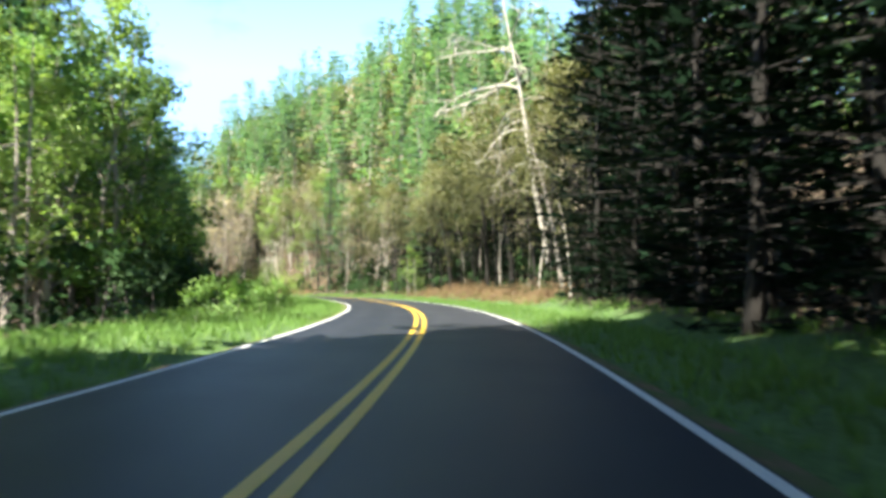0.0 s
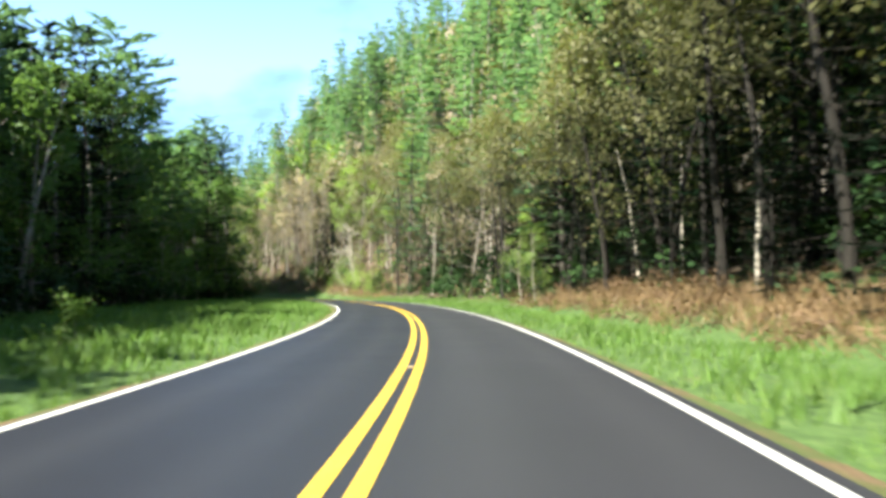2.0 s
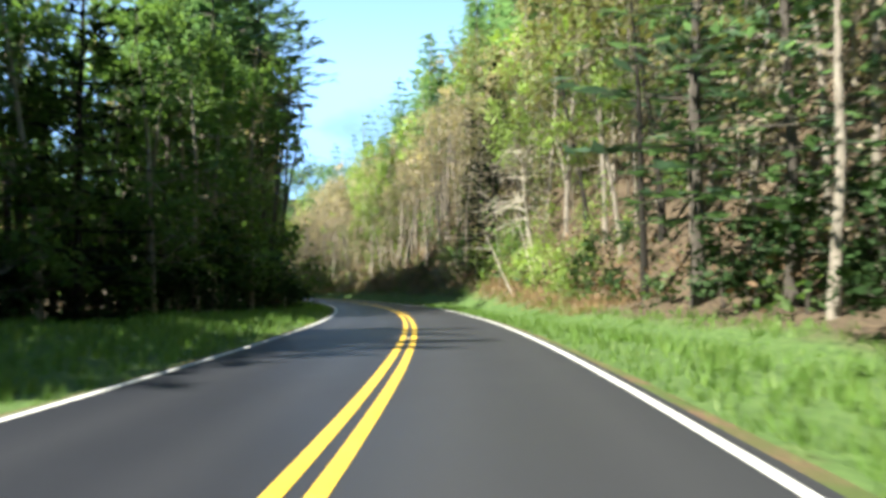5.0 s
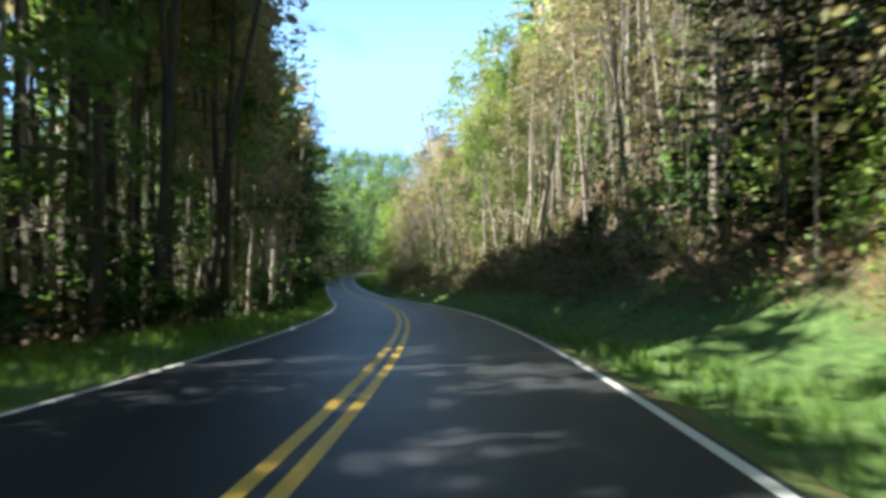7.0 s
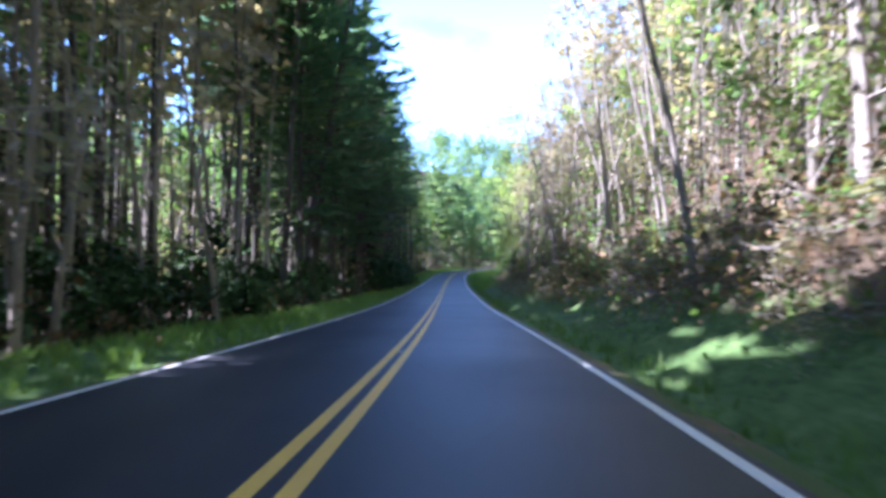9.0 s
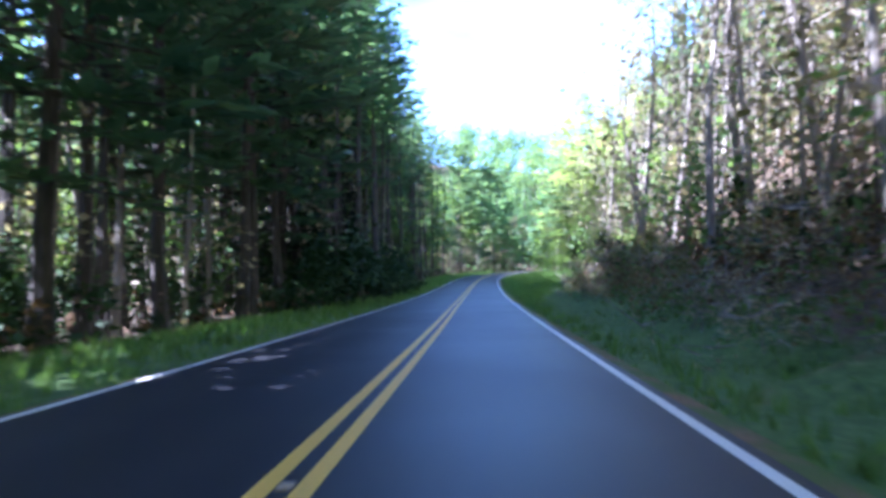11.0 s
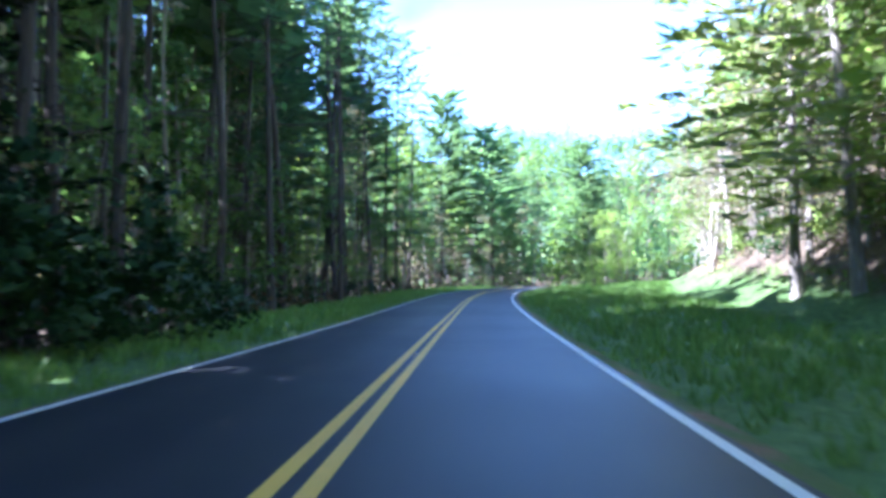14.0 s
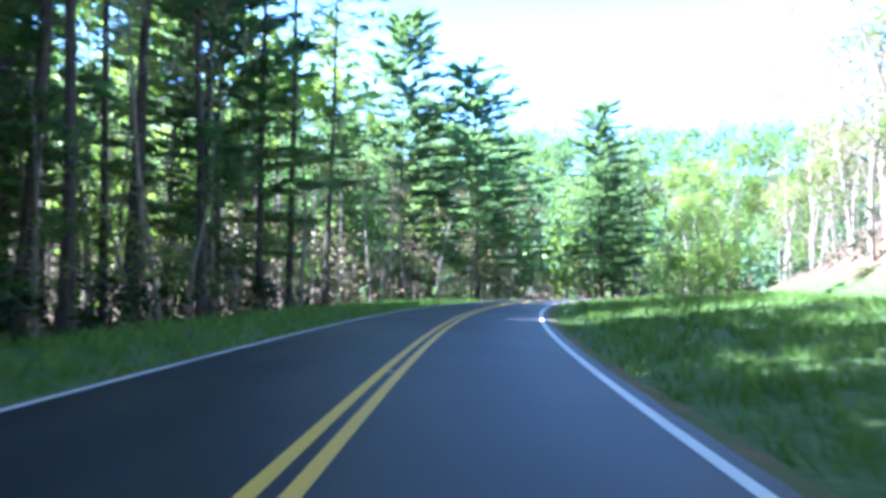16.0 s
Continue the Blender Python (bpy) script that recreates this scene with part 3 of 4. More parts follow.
class Kind:
    """One kind of plant with a few shapes; plants copies with their own turn and size."""

    def __init__(self, name, label, shapes, bark, leaf, group, category="tree", crown="crown"):
        self.args, self.first = (name, label, bark, leaf, category, group, crown), shapes
        self.made = [None] * len(shapes)

    def plant(self, s, o, size=1.0, shape=None, turn=None, tilt=(0.0, 0.0)):
        name, label, bark, leaf, category, group, crown = self.args
        r = np.random.default_rng(int(abs(s) * 1000 + abs(o) * 777 + size * 50))
        i = r.integers(0, len(self.first)) if shape is None else shape
        x, y, z = (float(q[0]) for q in ground_at(s, o))
        turn = r.uniform(0, 360) if turn is None else turn
        m = pose(x, y, z, tilt[0] + r.normal(0, 1.3), tilt[1] + r.normal(0, 1.3), turn)
        if self.made[i] is None:
            wood, green = self.first[i]()
            self.made[i] = make_tree(name, label, wood, green, bark, leaf, category, group, crown)
            self.made[i].matrix_basis = m @ Matrix.Scale(size, 4)
            return self.made[i]
        c = copy_thing(self.made[i], m)
        c.scale = (size, size, size * float(r.uniform(0.92, 1.1)))
        return c


PINE = Kind("pine_tree", "tall dark green pine with level boughs almost to the ground",
            [lambda i=i: pine_meshes(20 + i, 22, 0.05 + 0.04 * i, 4.4, 0.25, 7) for i in range(3)], M_BARK, M_NEEDLE, "roadside pines")
# Black trees that carry the dark wall's shade in their colour.
HEMLOCK = Kind("hemlock_tree", "dense hemlock with drooping boughs to the ground, blackened in place of shade",
               [lambda i=i: pine_meshes(230 + i, 20, 0.02, 3.9, 0.2, 15, False, 0.29, 0.28) for i in range(2)], M_SHADE_BARK, M_SHADE_NEEDLE, "hemlocks")
# Coarse black trees added to block sun and screen bright background.
DEEP_HEMLOCK = Kind("hemlock_tree", "tall shade-blackened hemlock added deep in the woods",
                    [lambda i=i: pine_meshes(235 + i, 20, 0.03, 4.2, 0.2, 6, False, 0.55, 0.35) for i in range(2)], M_SHADE_BARK, M_SHADE_NEEDLE, "hemlocks")
WHITE_PINE = Kind("pine_tree", "broad blue-green pine with wide layered boughs",
                  [lambda i=i: pine_meshes(260 + i, 25, 0.16 + 0.06 * i, 6.0, 0.25, 16, True, 0.5, 0.27) for i in range(2)], M_BARK, M_NEEDLE, "layered pines")
SOFT_PINE = Kind("pine_tree", "broad haze-paled pine with wide layered boughs",
                 [lambda i=i: pine_meshes(290 + i, 25, 0.1, 6.6, 0.25, 24, True, 0.56, 0.32) for i in range(2)], M_BARK, M_HAZED_NEEDLE, "layered pines")
PALE_PINE = Kind("pine_tree", "spreading olive-green pine with wide level boughs over the verge, paled for glare",
                 [lambda i=i: pine_meshes(280 + i, 21, 0.14, 5.6, 0.22, 17, True, 0.36, 0.32) for i in range(2)], M_GREYBARK, M_OVERLIT, "pale pines")
POLE_PINE = Kind("pine_tree", "tall slender pine with a bare trunk and high crown",
                 [lambda i=i: pine_meshes(40 + i, 27, 0.54 + 0.07 * i, 3.6, 0.2, 8, True, 0.46, 0.3) for i in range(3)], M_BARK, M_NEEDLE, "forest pines")
SOFT_POLE = Kind("pine_tree", "tall slender pine with a bare trunk and thin haze-paled crown",
                 [lambda i=i: pine_meshes(45 + i, 27, 0.46 + 0.08 * i, 3.8, 0.2, 7, True, 0.42, 0.3) for i in range(3)], M_BARK, M_HAZED_NEEDLE, "forest pines")
SPRING = Kind("leafy_tree", "slender tree with fresh yellow-green spring leaves",
              [lambda i=i: broad_meshes(60 + i, 15, 0.14, 3.6, 0.15, 2000, 0.135, 5) for i in range(3)], M_GREYBARK, M_SPRING, "spring trees")
GREEN = Kind("leafy_tree", "broad tree with dense mid-green leaves",
             [lambda i=i: broad_meshes(80 + i, 17, 0.1, 4.4, 0.2, 1500, 0.195, 5) for i in range(3)], M_GREYBARK, M_GREEN, "green trees")
BARE = Kind("bare_tree", "grey-barked tree still almost leafless with tan buds",
            [lambda i=i: broad_meshes(100 + i, 18, 0.16, 3.9, 0.17, 900, 0.12, 5, 2, 0.06, 30, 0.05, 0.4) for i in range(3)], M_GREYBARK, M_BUD, "bare trees")
SKELETON = Kind("bare_tree", "dark-barked tree with bare level side limbs",
                [lambda i=i: dead_meshes(270 + i, 23, 0.2, (3, 17), 15, (1.5, 4.5), 0.12, 3.0) for i in range(2)], M_BARK, M_BUD, "bare dark trees")
POLE = Kind("bare_tree", "thin pale-barked pole tree, nearly bare",
            [lambda i=i: broad_meshes(120 + i, 18, 0.6, 2.4, 0.11, 300, 0.17, 4, 1, 0.12) for i in range(3)], M_GREYBARK, M_BUD, "pole trees")
LAUREL_SHAPES = [lambda i=i: broad_meshes(140 + i, 3.0, 0.02, 1.8, 0.05, 380, 0.14, 2, 1, 0, 0, 0, 0.25) for i in range(2)]
BRUSH_SHAPES = [lambda i=i: broad_meshes(165 + i, 2.0, 0.03, 1.3, 0.025, 300, 0.06, 3, 1, 0, 24, 0, 0.22, 0.4) for i in range(2)]
LAUREL = Kind("shrub", "dense dark evergreen shrub at the forest edge", LAUREL_SHAPES, M_BARK, M_LAUREL, "evergreen shrubs", "shrub", "foliage")
SHRUB = Kind("shrub", "loose yellow-green shrub on the bank",
             [lambda i=i: broad_meshes(150 + i, 2.4, 0.04, 1.4, 0.03, 480, 0.095, 3, 1, 0, 0, 0, 0.25) for i in range(2)], M_GREYBARK, M_SPRING, "bank shrubs", "shrub", "foliage")
BRACKEN = Kind("dead_fern", "brown dead bracken and brush slumped on the low bank",
               [lambda i=i: broad_meshes(170 + i, 1.1, 0.02, 1.2, 0.02, 330, 0.1, 3, 1, 0, 0, 0.4, 0.2, 0.25) for i in range(2)], M_STRAW, M_BRACKEN, "dead bracken", "dead fern", "foliage")
BUSH = Kind("bush", "bright green leafy bush in the grass verge",
            [lambda i=i: broad_meshes(160 + i, 1.9, 0.05, 1.1, 0.03, 560, 0.09, 5, 1, 0, 0, 0, 0.15) for i in range(2)], M_GREYBARK, M_GRASS, "verge bushes", "bush", "foliage")
# Its trunks take bark with the hollow's shade in the colour.
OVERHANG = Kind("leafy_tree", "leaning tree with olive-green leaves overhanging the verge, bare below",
                [lambda i=i: broad_meshes(250 + i, 18, 0.37, 5.0, 0.17, 2500, 0.135, 6, 2, 0.0, 16, 0.1, 0.45) for i in range(3)], M_SHADE_BARK, M_OLIVE, "overhanging trees")
DEAD = Kind("dead_tree", "leaning bleached dead tree with bare drooping limbs",
            [lambda: dead_meshes(181, 26, 0.21, (9, 21), 16, (4.0, 7.5), 1.2)], M_DEAD, M_BUD, "dead trees")
SNAG = Kind("dead_tree", "white leaning dead trunk on the bank",
            [lambda: dead_meshes(190, 5.6, 0.06, (2.2, 5), 5, (1.2, 2.6), 0.3), lambda: dead_meshes(191, 6.2, 0.055, (2.6, 5.6), 6, (1.0, 2.5), 0.3)], M_DEAD, M_BUD, "dead trees")
TANGLE = Kind("dead_tree", "bleached dead tree with a tangle of fine bare branches",
              [lambda: dead_meshes(196, 10, 0.11, (3.5, 9.5), 16, (2.5, 5.0), 0.5, 1.1)], M_DEAD, M_BUD, "dead trees")
BIRCH = Kind("dead_tree", "slim white dead trunk in the dark under the trees",
             [lambda i=i: dead_meshes(193 + i, 7 + i, 0.08, (4, 7), 3, (0.5, 1.5), 0.3) for i in range(2)], M_DEAD, M_BUD, "dead trunks")


def pick(table, r):
    names, w = zip(*table)
    return names[r.choice(len(names), p=np.array(w) / sum(w))]


def thicket(label, shapes, bark, leaf, seed, spots):
    """Many shrubs grown into one another, joined into one mesh of stems and one of leaves."""
    r = np.random.default_rng(seed)
    pairs = [shape() for shape in shapes]
    stems, leaves = Plant(seed), Plant(seed + 1)
    for s, o, size in spots:
        x, y, z = (float(q[0]) for q in ground_at(s, o))
        a, pair = r.uniform(0, 6.28), pairs[r.integers(0, len(pairs))]
        turn = np.array([[math.cos(a), -math.sin(a), 0], [math.sin(a), math.cos(a), 0], [0, 0, 1]])
        for into, one in zip((stems, leaves), pair):
            v = np.concatenate(one.v)
            into.v.append(v @ turn.T * size + (x, y, z))
            into.w.append(np.concatenate(one.w) @ turn.T)
            into.f += [[i + into.n for i in f] for f in one.f]
            into.n += len(v)
    tagged(new("undergrowth", stems.mesh("undergrowth", bark)), "bare stems of " + label, "undergrowth", kind="stuff")
    tagged(new("undergrowth", leaves.mesh("undergrowth", leaf)), label, "undergrowth", kind="stuff")


def along_edge(seed, s0, s1, gap, side, depths, size):
    r = np.random.default_rng(seed)
    spots = []
    for depth in depths:
        s = s0 + r.uniform(0, gap)
        while s < s1:
            o = depth + r.normal(0, 0.7)
            spots.append((s, verge_right(s) + o if side > 0 else -(verge_left(s) + o), r.uniform(*size)))
            s += gap * r.uniform(0.65, 1.4)
    return spots


# ---------------------------------------------------------------- forest edges
def rows_of_trees(s0, s1, gap, side, depths, table, size=(0.8, 1.15)):
    for depth in depths:
        r = np.random.default_rng(int(abs(s0) * 31 + s1 * 7 + depth * 101 + side + gap * 13 + 2))
        s = s0 + r.uniform(0, gap)
        while s < s1:
            o = depth + r.normal(0, 0.7)
            o = verge_right(s) + o if side > 0 else -(verge_left(s) + o)
            pick(table, r).plant(s, o, r.uniform(*size))
            s += gap * r.uniform(0.65, 1.4)


# left side
rows_of_trees(-34, 0, 2.6, -1, (-0.4, 0.8), [(PINE, 3)], (1.35, 1.6))
# Outsized pines out of view, added to throw shade across to the right verge.
for s_, o_ in ((-9, -7.2), (-5, -7.6), (-1.5, -7.0), (2.0, -7.8)):
    PINE.plant(s_, o_, 1.55)
rows_of_trees(30, 46, 3.8, -1, (7.0,), [(GREEN, 2.8), (SPRING, 2.0)], (0.9, 1.05))
rows_of_trees(30, 46, 3.8, -1, (11.0,), [(GREEN, 2.8), (SPRING, 2.0)], (0.8, 0.95))
rows_of_trees(45, 62, 3.8, -1, (5.6, 9.5), [(GREEN, 2.0), (SPRING, 2.0)], (0.98, 1.12))
rows_of_trees(128, 150, 3.0, -1, (0.8, 3.5), [(GREEN, 3.0), (HEMLOCK, 0.6)], (0.9, 1.0))
rows_of_trees(148, 168, 2.5, -1, (1.5, 3.6, 5.5), [(GREEN, 3.0), (PINE, 0.4)], (0.95, 1.06))
for s_, o_, k_ in ((168, -13.0, 1.05), (171, -15.5, 1.15), (174.5, -12.5, 1.0), (166, -16.5, 1.0)):
    GREEN.plant(s_, o_, k_)
rows_of_trees(140, 172, 2.6, -1, (2.0, 4.0), [(LAUREL, 4)], (1.2, 1.9))
rows_of_trees(62, 88, 4.2, -1, (3.4, 8.0), [(GREEN, 3.4), (HEMLOCK, 1.0)], (0.85, 1.0))
rows_of_trees(88, 128, 4.2, -1, (2.6, 7.0), [(GREEN, 3.4), (HEMLOCK, 0.8)], (0.95, 1.1))
# Hidden row added to keep the sun off the left front trees.
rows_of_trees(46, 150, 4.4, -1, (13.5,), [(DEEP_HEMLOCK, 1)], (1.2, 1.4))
# Low black row in place of the darkness between the trunks.
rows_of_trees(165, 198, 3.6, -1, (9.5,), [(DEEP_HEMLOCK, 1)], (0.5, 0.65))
rows_of_trees(168, 198, 3.0, -1, (1.6, 5.5), [(POLE, 0.8), (POLE_PINE, 2.6), (GREEN, 0.8), (SKELETON, 1.0)], (0.85, 1.1))
rows_of_trees(184, 202, 4.4, -1, (2.6, 5.0), [(POLE_PINE, 1.6), (GREEN, 0.6)], (1.0, 1.15))
rows_of_trees(198, 246, 3.2, -1, (1.6, 5.5), [(POLE, 4.5), (BARE, 1.6), (POLE_PINE, 0.5)], (0.9, 1.2))
rows_of_trees(257, 302, 5.5, -1, (1.6,), [(WHITE_PINE, 1)], (0.85, 1.05))
rows_of_trees(246, 330, 6.5, -1, (2.2,), [(POLE_PINE, 2.4), (POLE, 1.2), (SKELETON, 0.8)], (0.95, 1.25))
rows_of_trees(246, 330, 5.5, -1, (5.8,), [(POLE_PINE, 1.4), (POLE, 1.4), (WHITE_PINE, 1.0), (BARE, 1.0)], (0.95, 1.25))
rows_of_trees(330, 414, 5.0, -1, (1.8,), [(SOFT_POLE, 2.2), (POLE, 1.0), (SKELETON, 2.6)], (0.95, 1.2))
rows_of_trees(330, 392, 7.0, -1, (6.0,), [(SOFT_POLE, 1.0), (POLE, 1.6), (BARE, 1.4)], (1.0, 1.3))
rows_of_trees(392, 410, 5.6, -1, (2.5, 6.0), [(SPRING, 1.0), (POLE, 1.6), (BARE, 0.8)], (0.85, 1.05))
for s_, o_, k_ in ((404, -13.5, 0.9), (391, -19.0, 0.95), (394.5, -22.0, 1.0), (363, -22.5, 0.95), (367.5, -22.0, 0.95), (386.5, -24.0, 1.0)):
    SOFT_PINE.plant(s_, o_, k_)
for s_, o_, k_ in ((334, -9.5, 1.1), (337, -11.0, 1.05), (340, -9.2, 1.1), (343, -12.0, 1.15), (346, -10.0, 1.1), (339, -14.5, 1.1), (345, -15.5, 1.1)):
    POLE_PINE.plant(s_, o_, k_)
rows_of_trees(424, 470, 6.0, -1, (3.5, 7.5), [(POLE, 1.0), (BARE, 0.6)], (0.7, 0.9))
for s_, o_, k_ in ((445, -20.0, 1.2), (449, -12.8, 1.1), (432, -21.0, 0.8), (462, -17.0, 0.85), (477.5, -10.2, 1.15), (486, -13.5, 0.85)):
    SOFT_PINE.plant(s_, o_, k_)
rows_of_trees(335, 408, 9.0, -1, (4.6, 8.5), [(SOFT_POLE, 1)], (1.15, 1.3))
for s_, o_, k_ in ((15.5, -16.6, 1.15), (20, -17.4, 1.25), (25, -17.0, 1.2), (30, -17.8, 1.2)):
    SPRING.plant(s_, o_, k_)
WHITE_PINE.plant(74, -20.5, 0.8)
# Blackened hemlocks put where shade lies, and to close sun gaps.
for s_, o_, k_ in ((182, 11.5, 0.75), (185.5, 13.0, 0.85), (188.5, 11.2, 0.7), (180, 10.6, 0.6), (45, 10.8, 0.9), (48.2, 11.7, 0.95), (47, 14.5, 1.0), (181, 9.6, 0.55), (185, 9.8, 0.5),
                   (330, -12.5, 0.6), (332.3, -11.8, 0.62), (335, -11.5, 0.6)):
    HEMLOCK.plant(s_, o_, k_)
rows_of_trees(345, 410, 4.5, -1, (3.2,), [(GREEN, 1), (SPRING, 2)], (0.45, 0.65))
for s_, o_, k_ in ((362, -15.5, 1.3), (366, -19.0, 1.35), (370, -16.0, 1.3), (374, -20.0, 1.35), (379, -17.0, 1.3)):
    GREEN.plant(s_, o_, k_)
rows_of_trees(220, 246, 4.6, -1, (9.5, 14.0), [(GREEN, 2), (PINE, 0.8)], (1.0, 1.2))
rows_of_trees(246, 300, 8.0, -1, (9.5, 14.0), [(GREEN, 2), (SPRING, 1.5)], (0.7, 1.0))
for s_, o_ in ((375, -15.0), (378, -16.5), (381.5, -14.5)):
    WHITE_PINE.plant(s_, o_, 0.9)
SKELETON.plant(382.6, -10.0, 1.1, 0)
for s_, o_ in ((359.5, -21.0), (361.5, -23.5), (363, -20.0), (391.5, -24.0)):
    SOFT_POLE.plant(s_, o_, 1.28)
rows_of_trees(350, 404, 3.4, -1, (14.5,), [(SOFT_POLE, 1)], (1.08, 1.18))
rows_of_trees(226, 268, 3.6, -1, (14.5,), [(POLE_PINE, 1)], (1.08, 1.18))
rows_of_trees(282, 344, 4.0, -1, (14.5,), [(POLE_PINE, 1)], (1.08, 1.18))
for s_, o_, k_ in ((49, -18.0, 1.22), (58, -19.0, 1.22)):
    GREEN.plant(s_, o_, k_)
for s_, o_, k_ in ((53.5, -18.4, 1.3), (62, -20.0, 1.3), (45, -17.5, 1.25)):
    SPRING.plant(s_, o_, k_)
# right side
# Hemlocks out of view before the start, added to darken the right side.
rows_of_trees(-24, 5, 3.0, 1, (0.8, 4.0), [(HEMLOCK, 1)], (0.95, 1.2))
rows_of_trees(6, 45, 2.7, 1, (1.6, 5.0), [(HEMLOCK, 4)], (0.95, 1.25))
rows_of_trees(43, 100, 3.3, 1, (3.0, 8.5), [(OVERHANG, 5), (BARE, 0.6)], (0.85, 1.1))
# Black backing added behind the trunks for the dark hollow under the canopy.
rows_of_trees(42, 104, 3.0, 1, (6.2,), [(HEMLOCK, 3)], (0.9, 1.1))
rows_of_trees(98, 150, 4.0, 1, (2.6, 6.6), [(BARE, 2.8), (PINE, 1.0), (GREEN, 0.9), (SPRING, 0.9), (OVERHANG, 2.4)], (0.8, 1.1))
# Black hemlocks standing in for shade low along the slope.
rows_of_trees(60, 98, 5.0, 1, (2.2,), [(HEMLOCK, 1)], (0.28, 0.45))
rows_of_trees(102, 136, 3.0, 1, (5.4,), [(HEMLOCK, 1)], (0.55, 0.8))
rows_of_trees(150, 186, 3.8, 1, (6.4, 9.6), [(BARE, 2.4), (POLE, 1.0), (POLE_PINE, 0.3), (SPRING, 1.0), (OVERHANG, 1.4)], (1.05, 1.35))
rows_of_trees(186, 300, 3.2, 1, (3.4, 6.4, 9.6), [(BARE, 2.0), (POLE, 3.6), (SPRING, 0.5)], (0.85, 1.15))
rows_of_trees(300, 470, 4.2, 1, (3.5, 8.5), [(BARE, 3.2), (POLE, 1.8), (SPRING, 1.0), (PINE, 0.4)], (0.75, 1.05))
# undergrowth
rows_of_trees(172, 298, 5.0, -1, (1.6,), [(LAUREL, 3)], (0.4, 0.75))
rows_of_trees(300, 347, 4.2, -1, (5.5, 9.0), [(HEMLOCK, 2), (POLE_PINE, 1)], (0.95, 1.2))
rows_of_trees(298, 346, 2.8, -1, (1.4, 3.4), [(LAUREL, 4)], (1.3, 1.9))
rows_of_trees(346, 400, 5.5, -1, (1.6,), [(LAUREL, 3)], (0.4, 0.75))
# Low black hemlocks in place of shade at the wall's foot.
rows_of_trees(8, 42, 2.4, 1, (1.5, 3.5), [(HEMLOCK, 1)], (0.16, 0.3))
rows_of_trees(42, 96, 2.8, 1, (4.6,), [(LAUREL, 5)], (0.9, 1.5))
rows_of_trees(98, 142, 2.8, 1, (2.6, 4.6), [(LAUREL, 3), (BUSH, 0.3)], (0.8, 1.5))
rows_of_trees(142, 158, 4.6, 1, (2.6,), [(LAUREL, 3), (BUSH, 0.6)], (0.5, 1.1))
rows_of_trees(190, 330, 8.0, 1, (3.2,), [(LAUREL, 3), (BUSH, 0.6)], (0.4, 0.9))
rows_of_trees(50, 100, 2.0, 1, (0.6, 2.2), [(BRACKEN, 1)], (0.7, 1.3))
rows_of_trees(150, 182, 4.0, 1, (2.4,), [(SHRUB, 1)], (0.5, 0.8))
rows_of_trees(186, 262, 4.0, 1, (2.2,), [(BRACKEN, 1)], (0.6, 1.1))
rows_of_trees(300, 392, 4.2, 1, (2.2, 4.6), [(SHRUB, 2), (LAUREL, 0.7), (BRACKEN, 1.6)], (0.7, 1.3))
rows_of_trees(150, 192, 3.0, 1, (3.0, 5.5), [(SHRUB, 4), (LAUREL, 0.4)], (0.7, 1.5))
rows_of_trees(192, 300, 9.0, 1, (4.6,), [(SHRUB, 3), (LAUREL, 1)], (0.5, 1.0))
for s_, o_, k_ in ((29, -8.4, 0.9), (31.5, -7.4, 1.0), (33.5, -8.6, 1.15), (36, -7.3, 0.9), (38.5, -8.2, 1.05), (41.5, -7.6, 0.95), (44, -8.6, 1.1), (47, -7.8, 1.1),
                   (49.5, -8.6, 0.9), (52, -9.2, 1.1), (55, -9.0, 0.9), (64.5, -8.2, 0.75)):
    BUSH.plant(s_, o_, k_)
for s_, o_, k_ in ((96.5, 9.6, 0.36), (98.5, 9.2, 0.45), (100.5, 10.4, 0.5)):
    SPRING.plant(s_, o_, k_)
DEAD.plant(60.0, 12.9, 1.0, 0, 12, (0, -5))
for s_, o_, k_ in ((414, 10.2, 0.62), (415.5, 12.6, 0.72), (419, 11.2, 0.66), (412.5, 11.6, 0.5), (416.5, 10.8, 0.6), (417.5, 13.6, 0.72), (413.5, 13.2, 0.55)):
    SPRING.plant(s_, o_, k_)
for s_, o_, k_ in ((399, 21.6, 1.0), (402, 23.0, 1.3), (408, 24.0, 1.3), (391, 20.4, 0.8)):
    LAUREL.plant(s_, o_, k_)
for s_, o_, k_ in ((350, 13.0, 0.95), (357, 13.8, 1.05), (343, 13.6, 0.8)):
    PALE_PINE.plant(s_, o_, k_)
for s_, o_, k_ in ((411.5, 10.4, 1.3), (413, 12.4, 1.5), (415.5, 9.6, 1.4), (417, 11.6, 1.6)):
    SHRUB.plant(s_, o_, k_)
SPRING.plant(228.0, 11.6, 1.3)
GREEN.plant(233.0, 12.6, 1.15)
SPRING.plant(223.0, 13.0, 1.15)
SNAG.plant(166.0, 8.5, 1.0, 0, 5, (2, -21))
TANGLE.plant(169.5, 11.2, 1.0, 0, 20, (0, -6))
TANGLE.plant(174.0, 12.0, 0.9, 0, 340, (0, 4))
TANGLE.plant(118.5, 12.0, 0.95, 0, 200, (0, -4))
SNAG.plant(166.3, 10.1, 1.0, 1, 350, (-3, -15))
for s_, o_, i_ in ((72.4, 12.0, 0), (73.2, 12.4, 1), (58.3, 11.3, 1), (63.2, 12.0, 0), (49.5, 11.0, 1), (80.5, 12.6, 0), (87.0, 13.0, 1)):
    BIRCH.plant(s_, o_, 1.0, i_)
